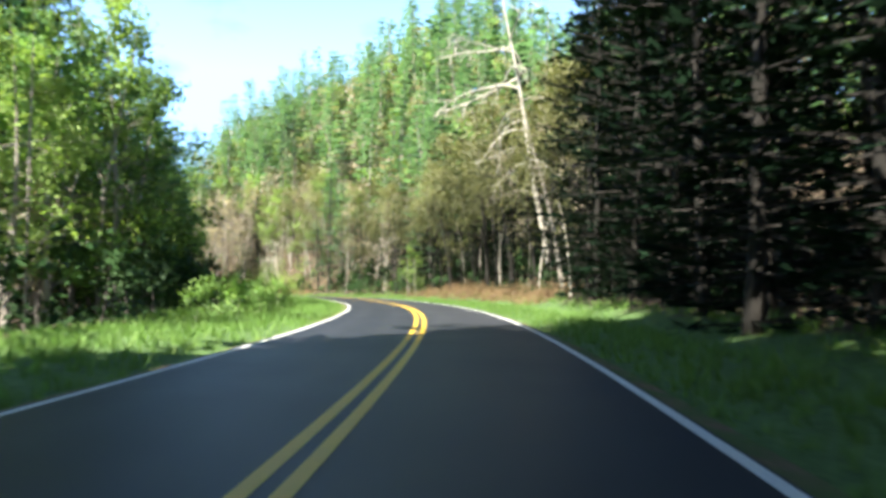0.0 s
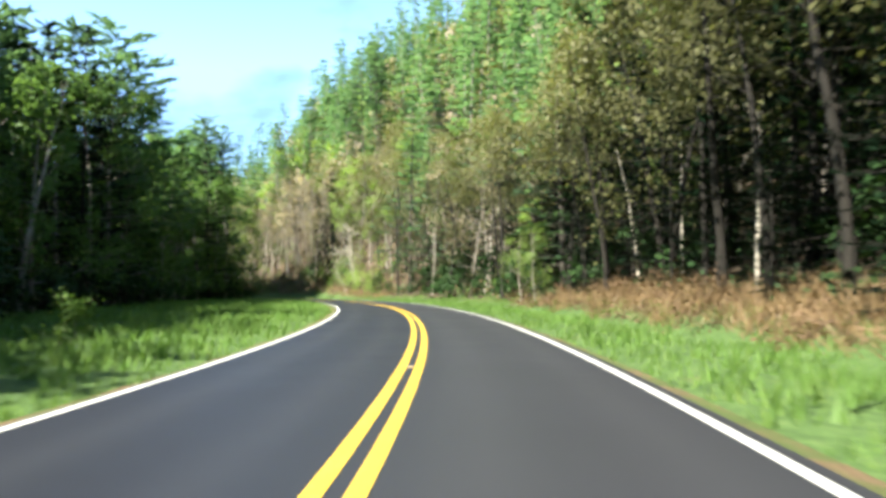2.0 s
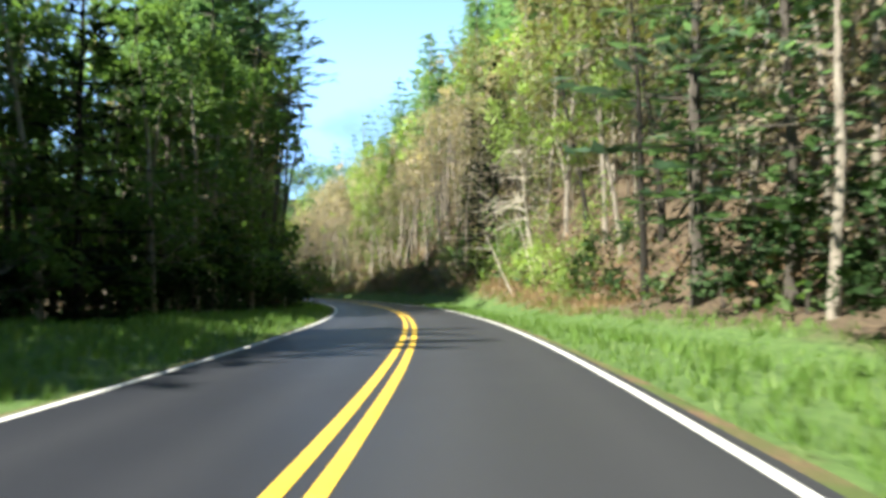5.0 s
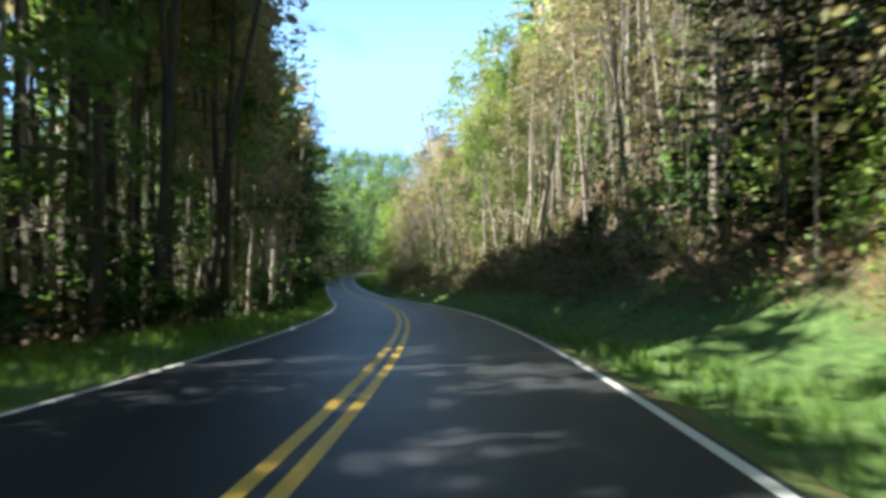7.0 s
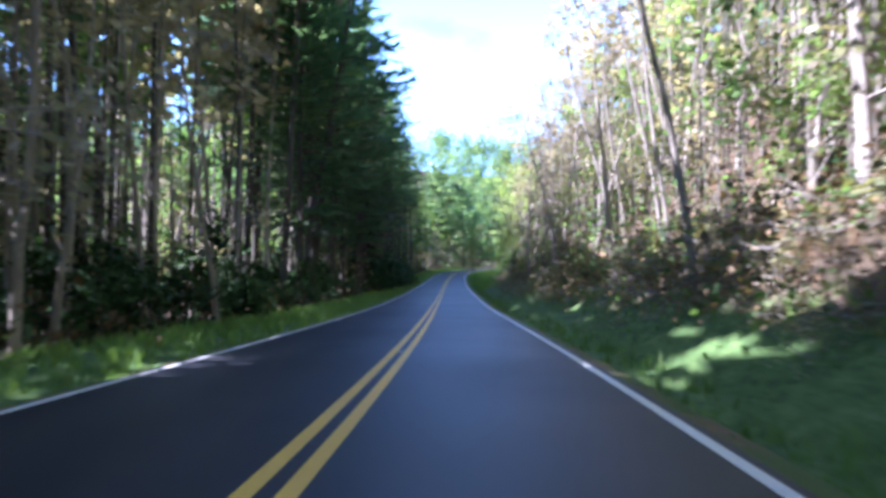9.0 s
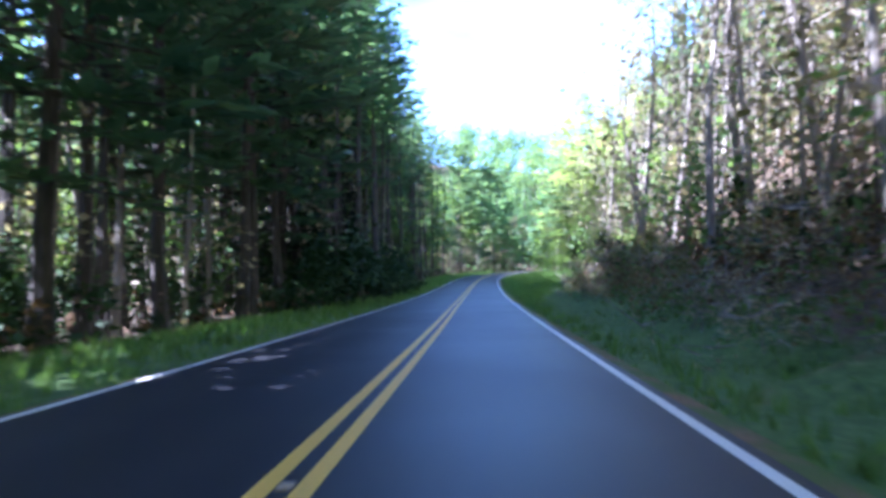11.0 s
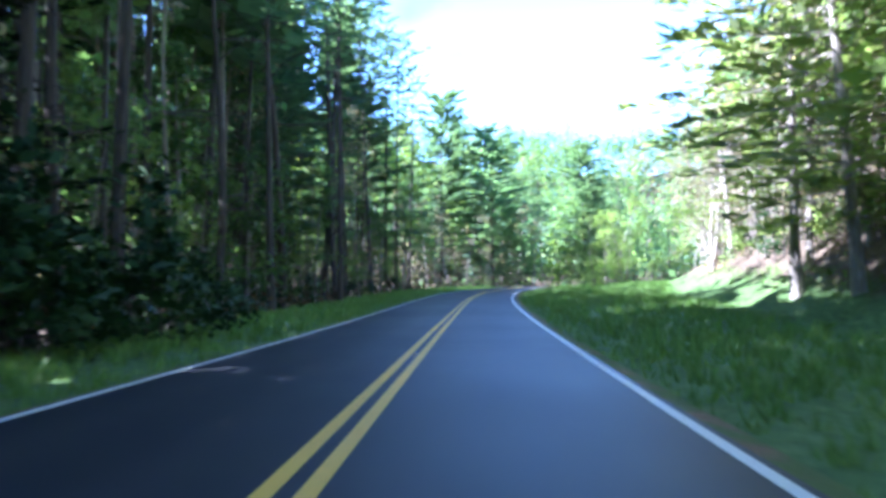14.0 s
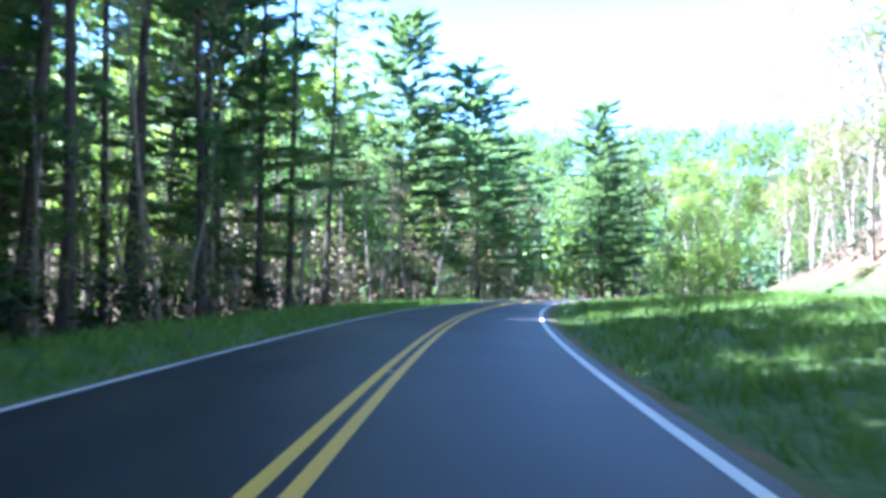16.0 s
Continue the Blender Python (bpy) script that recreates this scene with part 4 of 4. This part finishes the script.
for s_, o_, k_ in ((363, -13.5, 1.0), (361.5, -17.0, 1.1), (292, -13.5, 1.0), (290, -17.5, 1.1), (347, -14.0, 1.0), (352, -14.5, 1.05),
                   (140, -20.5, 1.15), (144, -18.0, 1.15), (147, -15.2, 1.0), (143, -22.5, 1.15), (149.5, -17.0, 1.1),
                   (205, -9.8, 0.5), (210, -10.2, 0.55), (214.5, -9.6, 0.5), (219, -10.2, 0.5), (223, -9.6, 0.5)):
    GREEN.plant(s_, o_, k_)
for s_, o_, k_ in ((224, 11.4, 1.25), (230, 11.0, 1.35), (235, 12.0, 1.2)):
    SPRING.plant(s_, o_, k_)
# Low black screen in place of the dark behind these trunks.
for s_, o_ in ((230, -15.5), (234.5, -17.0), (239, -15.5), (243.5, -17.5), (248, -16.0)):
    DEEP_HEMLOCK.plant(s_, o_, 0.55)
for s_, o_, k_ in ((80, -26.0, 0.85), (104, -27.0, 0.85), (113, -24.5, 1.0), (120, -21.0, 0.95), (125.5, -21.5, 0.9)):
    WHITE_PINE.plant(s_, o_, k_)
for s_, o_, k_ in ((97, -21.5, 0.95), (101.5, -20.8, 0.9), (106, -20.4, 0.95), (110.5, -20.6, 0.85)):
    HEMLOCK.plant(s_, o_, k_)
for s_, o_, k_ in ((233, -18.5, 0.95), (236, -16.8, 0.9), (235, -21.0, 1.15), (238.5, -19.0, 1.05), (241, -17.0, 0.95), (244.5, -18.5, 1.0), (242.5, -21.5, 1.15), (246, -15.5, 0.85),
                   (208.5, -14.5, 0.75), (204, -14.0, 0.75), (171, -19.5, 1.2), (167.5, -20.0, 1.2), (174.5, -18.5, 1.15), (331, -14.5, 1.0), (336, -13.5, 0.9), (362.5, -20.0, 1.1), (368.5, -17.5, 1.2), (384, -23.0, 1.25), (377, -23.5, 1.25), (371, -24.0, 1.25), (388, -20.0, 1.1), (392, -19.5, 1.1), (396, -20.0, 1.15), (296, -14.0, 0.95), (300, -13.0, 0.95)):
    GREEN.plant(s_, o_, k_)
for s_, o_, k_ in ((346, 14.6, 1.0), (352.5, 16.5, 1.1), (360, 15.6, 1.0), (367, 18.0, 1.1)):
    SPRING.plant(s_, o_, k_)
thicket("dense dark evergreen shrubs along the forest edge", LAUREL_SHAPES, M_BARK, M_LAUREL, 301,
        along_edge(302, 12, 172, 3.6, -1, (0.9,), (0.8, 1.5)) + along_edge(303, 226, 302, 3.6, -1, (4.0, 7.5), (0.8, 1.5)) + along_edge(310, 232, 280, 2.6, -1, (1.6, 2.8), (0.6, 1.1)) + along_edge(307, 296, 350, 2.2, -1, (-0.5, 0.7), (0.6, 1.15)) + along_edge(309, 165, 186, 2.0, -1, (0.4, 2.0), (0.45, 0.85)) + along_edge(308, 184, 228, 2.4, -1, (0.1,), (0.35, 0.65)) + along_edge(304, 348, 402, 4.4, -1, (4.5, 9.0), (0.6, 1.2)))
thicket("olive-green shrubs on the shaded cut bank", LAUREL_SHAPES, M_GREYBARK, M_OLIVE, 311, along_edge(312, 188, 300, 4.5, 1, (1.6, 3.4), (0.35, 0.75)))
thicket("tan leafless brush on the cut bank", BRUSH_SHAPES, M_GREYBARK, M_BUD, 305, along_edge(306, 184, 332, 2.6, 1, (0.7, 2.4), (0.6, 1.2)))
for s_, o_ in ((197, -14.5), (201, -15.5), (205, -14.2), (209, -15.2), (213, -14.0), (212.5, -19.5), (215, -20.2), (211, -21.5), (217.5, -20.8), (214, -22.8)):
    POLE_PINE.plant(s_, o_, 1.1)
rows_of_trees(380, 428, 4.5, 1, (2.5, 6.0), [(BARE, 2), (POLE, 1.5), (SPRING, 1.2)], (1.15, 1.4))


# ---------------------------------------------------------------- woods behind
WOOD_TRUNKS, DARK_TRUNKS, GREY = Plant(900), Plant(901), [0.45]   # share of pale trunks


def woods(seed, count, build, spots):
    """Hundreds of trees on the slopes behind, in one mesh."""
    p = Plant(seed)
    r = p.r
    x, y = spots(r, count)
    s, o, z = nearest(x, y)
    z = z + np.minimum(rise(s, o, x, y), 95)
    for c, side in zip(np.stack([x, y, z], 1)[np.abs(o) > 8.2], o[np.abs(o) > 8.2]):
        GREY[0] = 0.42 if side < 0 else 0.72
        build(p, r, c)
    return p


def slope_spots(side, d0, d1, power, s0=-45, s1=530):
    def at(r, n):
        s = r.uniform(s0, s1, n)
        d = d0 + r.uniform(0, 1, n) ** power * (d1 - d0)
        o = verge_right(s) + d if side > 0 else -(verge_left(s) + d)
        x, y, _ = on_road(s, o)
        return x, y
    return at


def ahead_spots(r, n):
    a, d = np.radians(r.uniform(-20, 125, n)), 110 + r.uniform(0, 1, n) ** 1.3 * 230
    return -190 - np.sin(a) * d, 290 + np.cos(a) * d


def hill_spots(r, n):
    a, d = np.radians(r.uniform(15, 85, n)), r.uniform(100, 480, n)
    return -190 - np.sin(a) * d, 290 + np.cos(a) * d


def brow_spots(r, n):
    a, d = np.radians(r.uniform(20, 50, n)), r.uniform(190, 450, n)
    return -190 - np.sin(a) * d, 290 + np.cos(a) * d


def stem(r, c, h, rad):
    lean = r.normal(0, 0.03, 2) * h
    (WOOD_TRUNKS if r.uniform() < GREY[0] else DARK_TRUNKS).limb([c - (0, 0, 0.5), c + (lean[0] * 0.4, lean[1] * 0.4, h * 0.5), c + (*lean, h)], [rad, rad * 0.7, rad * 0.15], 4)
    return lean


def far_pine(p, r, c):
    h = r.uniform(18, 29)
    stem(r, c, h, 0.2)
    k = 260
    u = r.uniform(0.1, 1, k) ** 0.85
    a = r.uniform(0, 6.28, k)
    rad = 4.0 * (1.04 - u) ** 0.5 * r.uniform(0.2, 1, k)
    lay = np.round(u * h / 1.3) * 1.3 * 0.6 + u * h * 0.4
    q = c + np.stack([np.cos(a) * rad, np.sin(a) * rad, lay], 1)
    out = np.stack([np.cos(a), np.sin(a), r.normal(-0.08, 0.15, k)], 1)
    cr = np.cross(out, r.normal(0, 0.25, (k, 3)) + (0, 0, 1))
    s = r.uniform(0.38, 0.85, (k, 1))
    p.leaves(q, out * s, cr * s * 0.42, c + (0, 0, h * 0.45))


def high_pine(p, r, c):
    """Tall, bare to half its height, with a close crown."""
    h = r.uniform(23, 30)
    stem(r, c, h, 0.17)
    k = 90
    u = r.uniform(0.6, 1, k)
    a = r.uniform(0, 6.28, k)
    rad = 3.6 * (1.1 - u) ** 0.5 * r.uniform(0.2, 1, k)
    q = c + np.stack([np.cos(a) * rad, np.sin(a) * rad, u * h], 1)
    out = np.stack([np.cos(a), np.sin(a), r.normal(0, 0.2, k)], 1)
    cr = np.cross(out, r.normal(0, 0.4, (k, 3)) + (0, 0, 1))
    s = r.uniform(0.9, 1.55, (k, 1))
    p.leaves(q, out * s, cr * s * 0.5, c + (0, 0, h * 0.7))


def high_broad(p, r, c):
    h = r.uniform(18, 24)
    stem(r, c, h * 0.9, 0.14)
    k = 125
    lumps = r.normal(0, 1, (8, 3)) * (1.8, 1.8, h * 0.09) + (0, 0, h * 0.84)
    p.cloud(c + lumps[r.integers(0, 8, k)] + r.normal(0, 0.75, (k, 3)), 0.56, 0.6, 0.62)


def sapling(p, r, c):
    h = r.uniform(3.5, 9)
    stem(r, c, h, 0.04)
    k = 110
    q = c + r.normal(0, 1, (k, 3)) * (0.8, 0.8, h * 0.2) + (0, 0, h * 0.6)
    q[:, 2] = np.maximum(q[:, 2], c[2] + 0.3)
    p.cloud(q, 0.15, 0.35, 0.6)


def far_broad(p, r, c):
    h = r.uniform(11, 19)
    stem(r, c, h * 0.85, 0.14)
    k = 320
    lumps = r.normal(0, 1, (11, 3)) * (1.7, 1.7, h * 0.2) + (0, 0, h * 0.6)
    q = c + lumps[r.integers(0, 11, k)] + r.normal(0, 0.75, (k, 3))
    q[:, 2] = np.maximum(q[:, 2], c[2] + 0.4)
    p.cloud(q, 0.4, 0.6, 0.65)


def far_crown(p, r, c):
    h = r.uniform(11, 19)
    k = 190
    lumps = r.normal(0, 1, (9, 3)) * (2.0, 2.0, h * 0.22) + (0, 0, h * 0.55)
    p.cloud(c + lumps[r.integers(0, 9, k)] + r.normal(0, 0.9, (k, 3)), 0.44, 0.6, 0.65)


def far_tuft(p, r, c):
    h = r.uniform(11, 19)
    p.cloud(c + r.normal(0, 1, (26, 3)) * (2.3, 2.3, h * 0.2) + (0, 0, h * 0.5), 1.7, 0.6, 0.65)


def hill_tuft(p, r, c):
    h = r.uniform(11, 19)
    p.cloud(c + r.normal(0, 1, (75, 3)) * (2.3, 2.3, h * 0.2) + (0, 0, h * 0.5), 0.8, 0.6, 0.65)


def pole(p, r, c):
    stem(r, c, r.uniform(8, 19), 0.04 + 0.1 * r.uniform() ** 2)


OUTER_RIGHT, OUTER_LEFT = slope_spots(1, 62, 240, 1.0), slope_spots(-1, 46, 240, 1.0, -45, 470)
UNDER_R = slope_spots(1, 1.2, 14, 1.2, 170, 400)
HILL_ON = slope_spots(1, 11, 60, 1.15, 240, 420)
LEFT_C = slope_spots(-1, 17, 60, 1.0, 335, 440)
RIGHT_END, RIGHT_C = slope_spots(1, 5, 45, 1.0, 375, 470), slope_spots(1, 3, 28, 1.0, 335, 388)
BEND_WOODS = slope_spots(-1, 6, 75, 1.0, 425, 530)
SUNNY = slope_spots(1, 10, 60, 1.0, 70, 250)
HILL, LEFT, LEFT_B, SHADE, UNDER = slope_spots(1, 11, 75, 1.15, 50, 270), slope_spots(-1, 9, 50, 1.7, 34, 165), slope_spots(-1, 24, 75, 1.0, 172, 345), slope_spots(-1, 3, 13, 1.0, 174, 330), slope_spots(-1, 1.5, 13, 1.0, 165)
for nm, lab, mat, jobs in (
        ("far_pines", "dark pines covering the slopes behind", M_NEEDLE, ((5, 225, far_pine, HILL), (4, 50, far_pine, HILL_ON), (65, 190, far_pine, SUNNY), (15, 40, far_pine, LEFT), (35, 45, high_pine, SHADE), (81, 260, far_tuft, OUTER_RIGHT), (82, 170, far_tuft, OUTER_LEFT), (25, 230, far_crown, ahead_spots), (93, 330, hill_tuft, hill_spots), (98, 230, hill_tuft, brow_spots))),
        ("far_soft_pines", "haze-paled green pines round the far side of the bend", M_HAZED_NEEDLE, ((90, 80, far_pine, BEND_WOODS), (89, 22, high_pine, slope_spots(-1, 3, 14, 1.0, 330, 402)))),
        ("far_spring_trees", "yellow-green spring trees on the slopes behind", M_SPRING, ((6, 75, far_broad, HILL), (3, 30, far_broad, HILL_ON), (66, 90, far_broad, SUNNY), (45, 60, far_broad, LEFT_C), (16, 12, far_broad, LEFT), (36, 30, high_broad, SHADE), (95, 140, hill_tuft, hill_spots), (83, 200, far_tuft, OUTER_RIGHT), (84, 170, far_tuft, OUTER_LEFT), (75, 24, high_broad, slope_spots(-1, 6, 22, 1.0, 325, 425)), (26, 40, far_crown, ahead_spots), (91, 35, far_broad, BEND_WOODS), (101, 130, hill_tuft, brow_spots), (102, 40, far_broad, RIGHT_END), (103, 26, far_broad, RIGHT_C))),
        ("far_green_trees", "mid-green trees on the slopes behind", M_GREEN, ((7, 95, far_broad, HILL), (2, 35, far_broad, HILL_ON), (17, 40, far_broad, LEFT), (37, 30, high_broad, SHADE), (94, 240, hill_tuft, hill_spots), (85, 170, far_tuft, OUTER_RIGHT), (86, 150, far_tuft, OUTER_LEFT), (76, 20, high_broad, slope_spots(-1, 6, 22, 1.0, 325, 425)), (47, 40, far_broad, LEFT_B), (59, 120, sapling, UNDER_R), (27, 110, far_crown, ahead_spots), (92, 50, far_broad, BEND_WOODS), (104, 200, hill_tuft, brow_spots))),
        ("far_olive_trees", "dull olive-green trees in the woods behind", M_OLIVE, ((49, 30, far_broad, LEFT_B), (78, 90, far_broad, SUNNY), (77, 130, sapling, UNDER_R), (105, 18, far_broad, RIGHT_C))),
        ("far_bare_trees", "tan budding trees on the slopes behind", M_BUD, ((8, 80, far_broad, HILL), (9, 50, far_broad, HILL_ON), (68, 130, far_broad, SUNNY), (18, 12, far_broad, LEFT), (48, 60, far_broad, LEFT_B), (46, 35, far_broad, LEFT_C), (38, 85, high_broad, SHADE), (87, 170, far_tuft, OUTER_RIGHT), (88, 170, far_tuft, OUTER_LEFT), (57, 120, sapling, UNDER), (58, 170, sapling, UNDER_R), (106, 40, far_broad, RIGHT_END), (107, 26, far_broad, RIGHT_C)))):
    joined = Plant(1)
    for seed, count, build, spots in jobs:
        q_ = woods(seed, count, build, spots)
        joined.f += [[i + joined.n for i in f] for f in q_.f]
        joined.v += q_.v
        joined.w += q_.w
        joined.n += q_.n
    tagged(new(nm, joined.mesh(nm, mat)), lab, "woods", kind="stuff")
woods(41, 480, pole, slope_spots(-1, 4, 32, 1.3))
woods(42, 400, pole, slope_spots(1, 6, 32, 1.3, 140))
woods(43, 420, pole, slope_spots(1, 4, 24, 1.2, 180, 400))
tagged(new("far_trunks", WOOD_TRUNKS.mesh("far_trunks", M_GREYBARK)), "thin pale grey trunks standing close together in the woods", "woods", kind="stuff")
tagged(new("far_trunks", DARK_TRUNKS.mesh("far_trunks", M_BARK)), "thin dark brown trunks standing close together in the woods", "woods", kind="stuff")


def undergrowth(seed, side, count, s0, s1, deep=16.0, near=1.2, leaf=0.16, many=18):
    """Low brush on the forest floor."""
    p = Plant(seed)
    r = p.r
    s, d = r.uniform(s0, s1, count), 0.6 + r.uniform(0, 1, count) ** 1.5 * deep
    o = verge_right(s) + near + d if side > 0 else -(verge_left(s) + d)
    x, y, z = on_road(s, o)
    z = z + rise(s, o, x, y)
    for c, h in zip(np.stack([x, y, z], 1), r.uniform(0.4, 1.7, count)):
        q = c + r.normal(0, 1, (many, 3)) * (0.6, 0.6, 0.35 * h) + (0, 0, h * 0.5)
        p.cloud(q, leaf, 0.7, 0.6)
    return p


for seed, side, n_, s0_, s1_, deep_, near_, mat, lab in (
        (51, -1, 1000, -15, 450, 16, 1.2, M_LAUREL, "low dark evergreen brush under the trees"),
        (52, 1, 800, -15, 450, 16, 1.2, M_LAUREL, "low dark evergreen brush under the trees"),
        (53, 1, 850, 98, 330, 24, 1.2, M_GREEN, "low green brush and ferns on the slope"),
        (54, 1, 850, 98, 330, 26, 1.2, M_BRACKEN, "dead brown leaves and brush on the slope"),
        (55, -1, 500, 165, 430, 16, 1.2, M_BRACKEN, "dead brown leaves and brush under the trees")):
    tagged(new("undergrowth", undergrowth(seed, side, n_, s0_, s1_, deep_, near_).mesh("undergrowth", mat)), lab, "undergrowth", kind="stuff")
for seed, n_, near_, mat, lab in ((71, 330, -0.6, M_GREEN, "low green brush and ferns on the bank"), (72, 420, -0.2, M_STRAW, "tan dead brush and grass on the bank"),
                                  (73, 200, 0.2, M_BRACKEN, "brown dead leaves and brush on the bank")):
    tagged(new("undergrowth", undergrowth(seed, 1, n_, 176, 332, 5.0, near_, 0.075, 44).mesh("undergrowth", mat)), lab, "undergrowth", kind="stuff")


# ---------------------------------------------------------------- grass
def grass(name, label, material, seed, per_m2, s0, s1, side, tall, inner=3.56):
    r = np.random.default_rng(seed)
    n = int((s1 - s0) * 14 * per_m2)
    s = r.uniform(s0, s1, n)
    w = verge_right(s) if side > 0 else verge_left(s)
    o = inner + (w + 1.2 - inner) * r.uniform(0, 1, n) ** 1.0
    keep = r.uniform(0, 1, n) < (w + 1.2 - inner) / 14
    s, o = s[keep], side * o[keep]
    x, y, z = on_road(s, o)
    z = z + rise(s, o, x, y)
    n = len(s)
    patch = 0.75 + 0.3 * wave(x, y, 0.8) * 0.5
    blades = 5
    base = np.repeat(np.stack([x, y, z - 0.03], 1), blades, 0) + r.normal(0, 0.06, (n * blades, 3)) * (1, 1, 0)
    h = np.repeat(tall * np.clip(patch, 0.35, 1.3), blades) * r.uniform(0.5, 1.25, n * blades) * np.repeat(np.clip(0.4 + (np.abs(o) - inner) / 1.1, 0.4, 1), blades)
    a = r.uniform(0, 6.28, n * blades)
    wd = r.uniform(0.014, 0.034, n * blades)
    sx = np.stack([np.cos(a) * wd, np.sin(a) * wd, 0 * a], 1)
    tip = base + np.stack([r.normal(0, 0.3, n * blades) * h, r.normal(0, 0.3, n * blades) * h, h], 1)
    v = np.stack([base - sx, base + sx, tip], 1).reshape(-1, 3)
    f = np.arange(len(v)).reshape(-1, 3)
    return tagged(new(name, mesh_of(name, v, f, material)), label, "grass", kind="stuff")


grass("verge_grass", "bright green uncut grass on the verge", M_GRASS, 31, 7.5, 2, 430, 1, 0.42)
grass("verge_grass", "bright green uncut grass on the verge", M_GRASS, 32, 7.5, 2, 430, -1, 0.42)


def straw(seed, n, s0, s1, o0, o1, tall, label):
    """Dead tan stalks lying over one another."""
    r = np.random.default_rng(seed)
    s, o = r.uniform(s0, s1, n), r.uniform(o0, o1, n)
    mid, half = (o0 + o1) / 2, (o1 - o0) / 2
    keep = r.uniform(0, 1, n) < 1.15 - np.abs((o - mid) / half) ** 2 * 0.8
    s, o = s[keep], o[keep]
    x, y, z = on_road(s, o)
    base = np.stack([x, y, z + rise(s, o, x, y) - 0.03], 1)
    k = len(base)
    h = tall * r.uniform(0.4, 1.2, k) * np.clip(0.8 + 0.4 * wave(x, y, 0.9), 0.3, 1.5)
    a = r.uniform(0, 6.28, k)
    w = np.stack([np.cos(a), np.sin(a), 0 * a], 1) * r.uniform(0.012, 0.03, (k, 1))
    tip = base + np.stack([r.normal(0, 0.6, k) * h, r.normal(0, 0.6, k) * h, h], 1)
    v = np.stack([base - w, base + w, tip], 1).reshape(-1, 3)
    return tagged(new("dry_grass", mesh_of("dry_grass", v, np.arange(len(v)).reshape(-1, 3), M_STRAW)), label, "grass", kind="stuff")


straw(61, 16000, 50, 94, 8.2, 13.0, 0.75, "brown dead bracken and grass on the low bank")
straw(62, 14000, 146, 176, 6.9, 12.5, 0.5, "straw-coloured dry grass on the sunny bank")
straw(63, 16000, 176, 262, 6.2, 14.0, 0.3, "patchy dead grass and leaves on the bank")
straw(64, 7000, 286, 330, 7.0, 12.0, 0.35, "patchy dead grass and leaves on the bank")

# ---------------------------------------------------------------- small things by the road
def box(bm, size, at, bevel=0.0):
    g = bmesh.ops.create_cube(bm, size=1.0)["verts"]
    bmesh.ops.scale(bm, vec=size, verts=g)
    bmesh.ops.translate(bm, vec=at, verts=g)
    if bevel:
        bmesh.ops.bevel(bm, geom=list({e for v in g for e in v.link_edges}), offset=bevel, segments=1, affect="EDGES")


def part(name, bm, material, parent, label=""):
    me = bpy.data.meshes.new(name)
    bm.to_mesh(me)
    bm.free()
    me.materials.append(material)
    ob = new(name, me)
    ob.parent = parent
    return tagged(ob, label)


def plain_material(name, col, rough):
    m, n, l, b = nodes_of(name)
    v = noise_node(n, l, where(n), 30.0, 4.0)
    l.new(mix_node(n, l, v, col, tuple(c * 0.7 for c in col)), b.inputs["Base Color"])
    b.inputs["Roughness"].default_value = rough
    return m


M_MARKER = plain_material("marker_plastic", (0.75, 0.62, 0.5), 0.4)
M_LENS = plain_material("marker_lens", (0.8, 0.55, 0.15), 0.15)
M_POST = plain_material("weathered_post", (0.58, 0.53, 0.45), 0.9)


def road_marker():
    top = new("road_marker")
    bm = bmesh.new()
    box(bm, (0.1, 0.1, 0.022), (0, 0, 0.008), 0.008)
    part("housing", bm, M_MARKER, top)
    for y, sign in ((-0.047, -1), (0.047, 1)):
        bm = bmesh.new()
        box(bm, (0.08, 0.012, 0.012), (0, y, 0.01), 0.002)
        part("lens", bm, M_LENS, top, "amber reflector lens")
    return tagged(top, "small raised reflective marker between the yellow lines", "road marker", "road markers")


def marker_pose(s):
    x, y, z = (float(q) for q in on_road(s, float(middle_drift(s))))
    return pose(x, y, z, 0, 0, math.degrees(float(np.interp(s, RS, RTH))))


first_marker = road_marker()
first_marker.matrix_basis = marker_pose(21.1)
for k in range(1, 23):
    copy_thing(first_marker, marker_pose(21.1 + 18.8 * k))


def verge_post(s, o, high):
    top = new("marker_post")
    bm = bmesh.new()
    box(bm, (0.11, 0.11, high + 0.3), (0, 0, high / 2 - 0.15), 0.012)
    part("post", bm, M_POST, top)
    bm = bmesh.new()
    box(bm, (0.118, 0.118, 0.03), (0, 0, high + 0.012), 0.008)
    part("cap", bm, M_POST, top)
    x, y, z = (float(q[0]) for q in ground_at(s, o))
    top.matrix_basis = pose(x, y, z, 1.5, -2, 38)
    return tagged(top, "short weathered wooden post in the grass", "post")


verge_post(169.3, -7.0, 1.05)
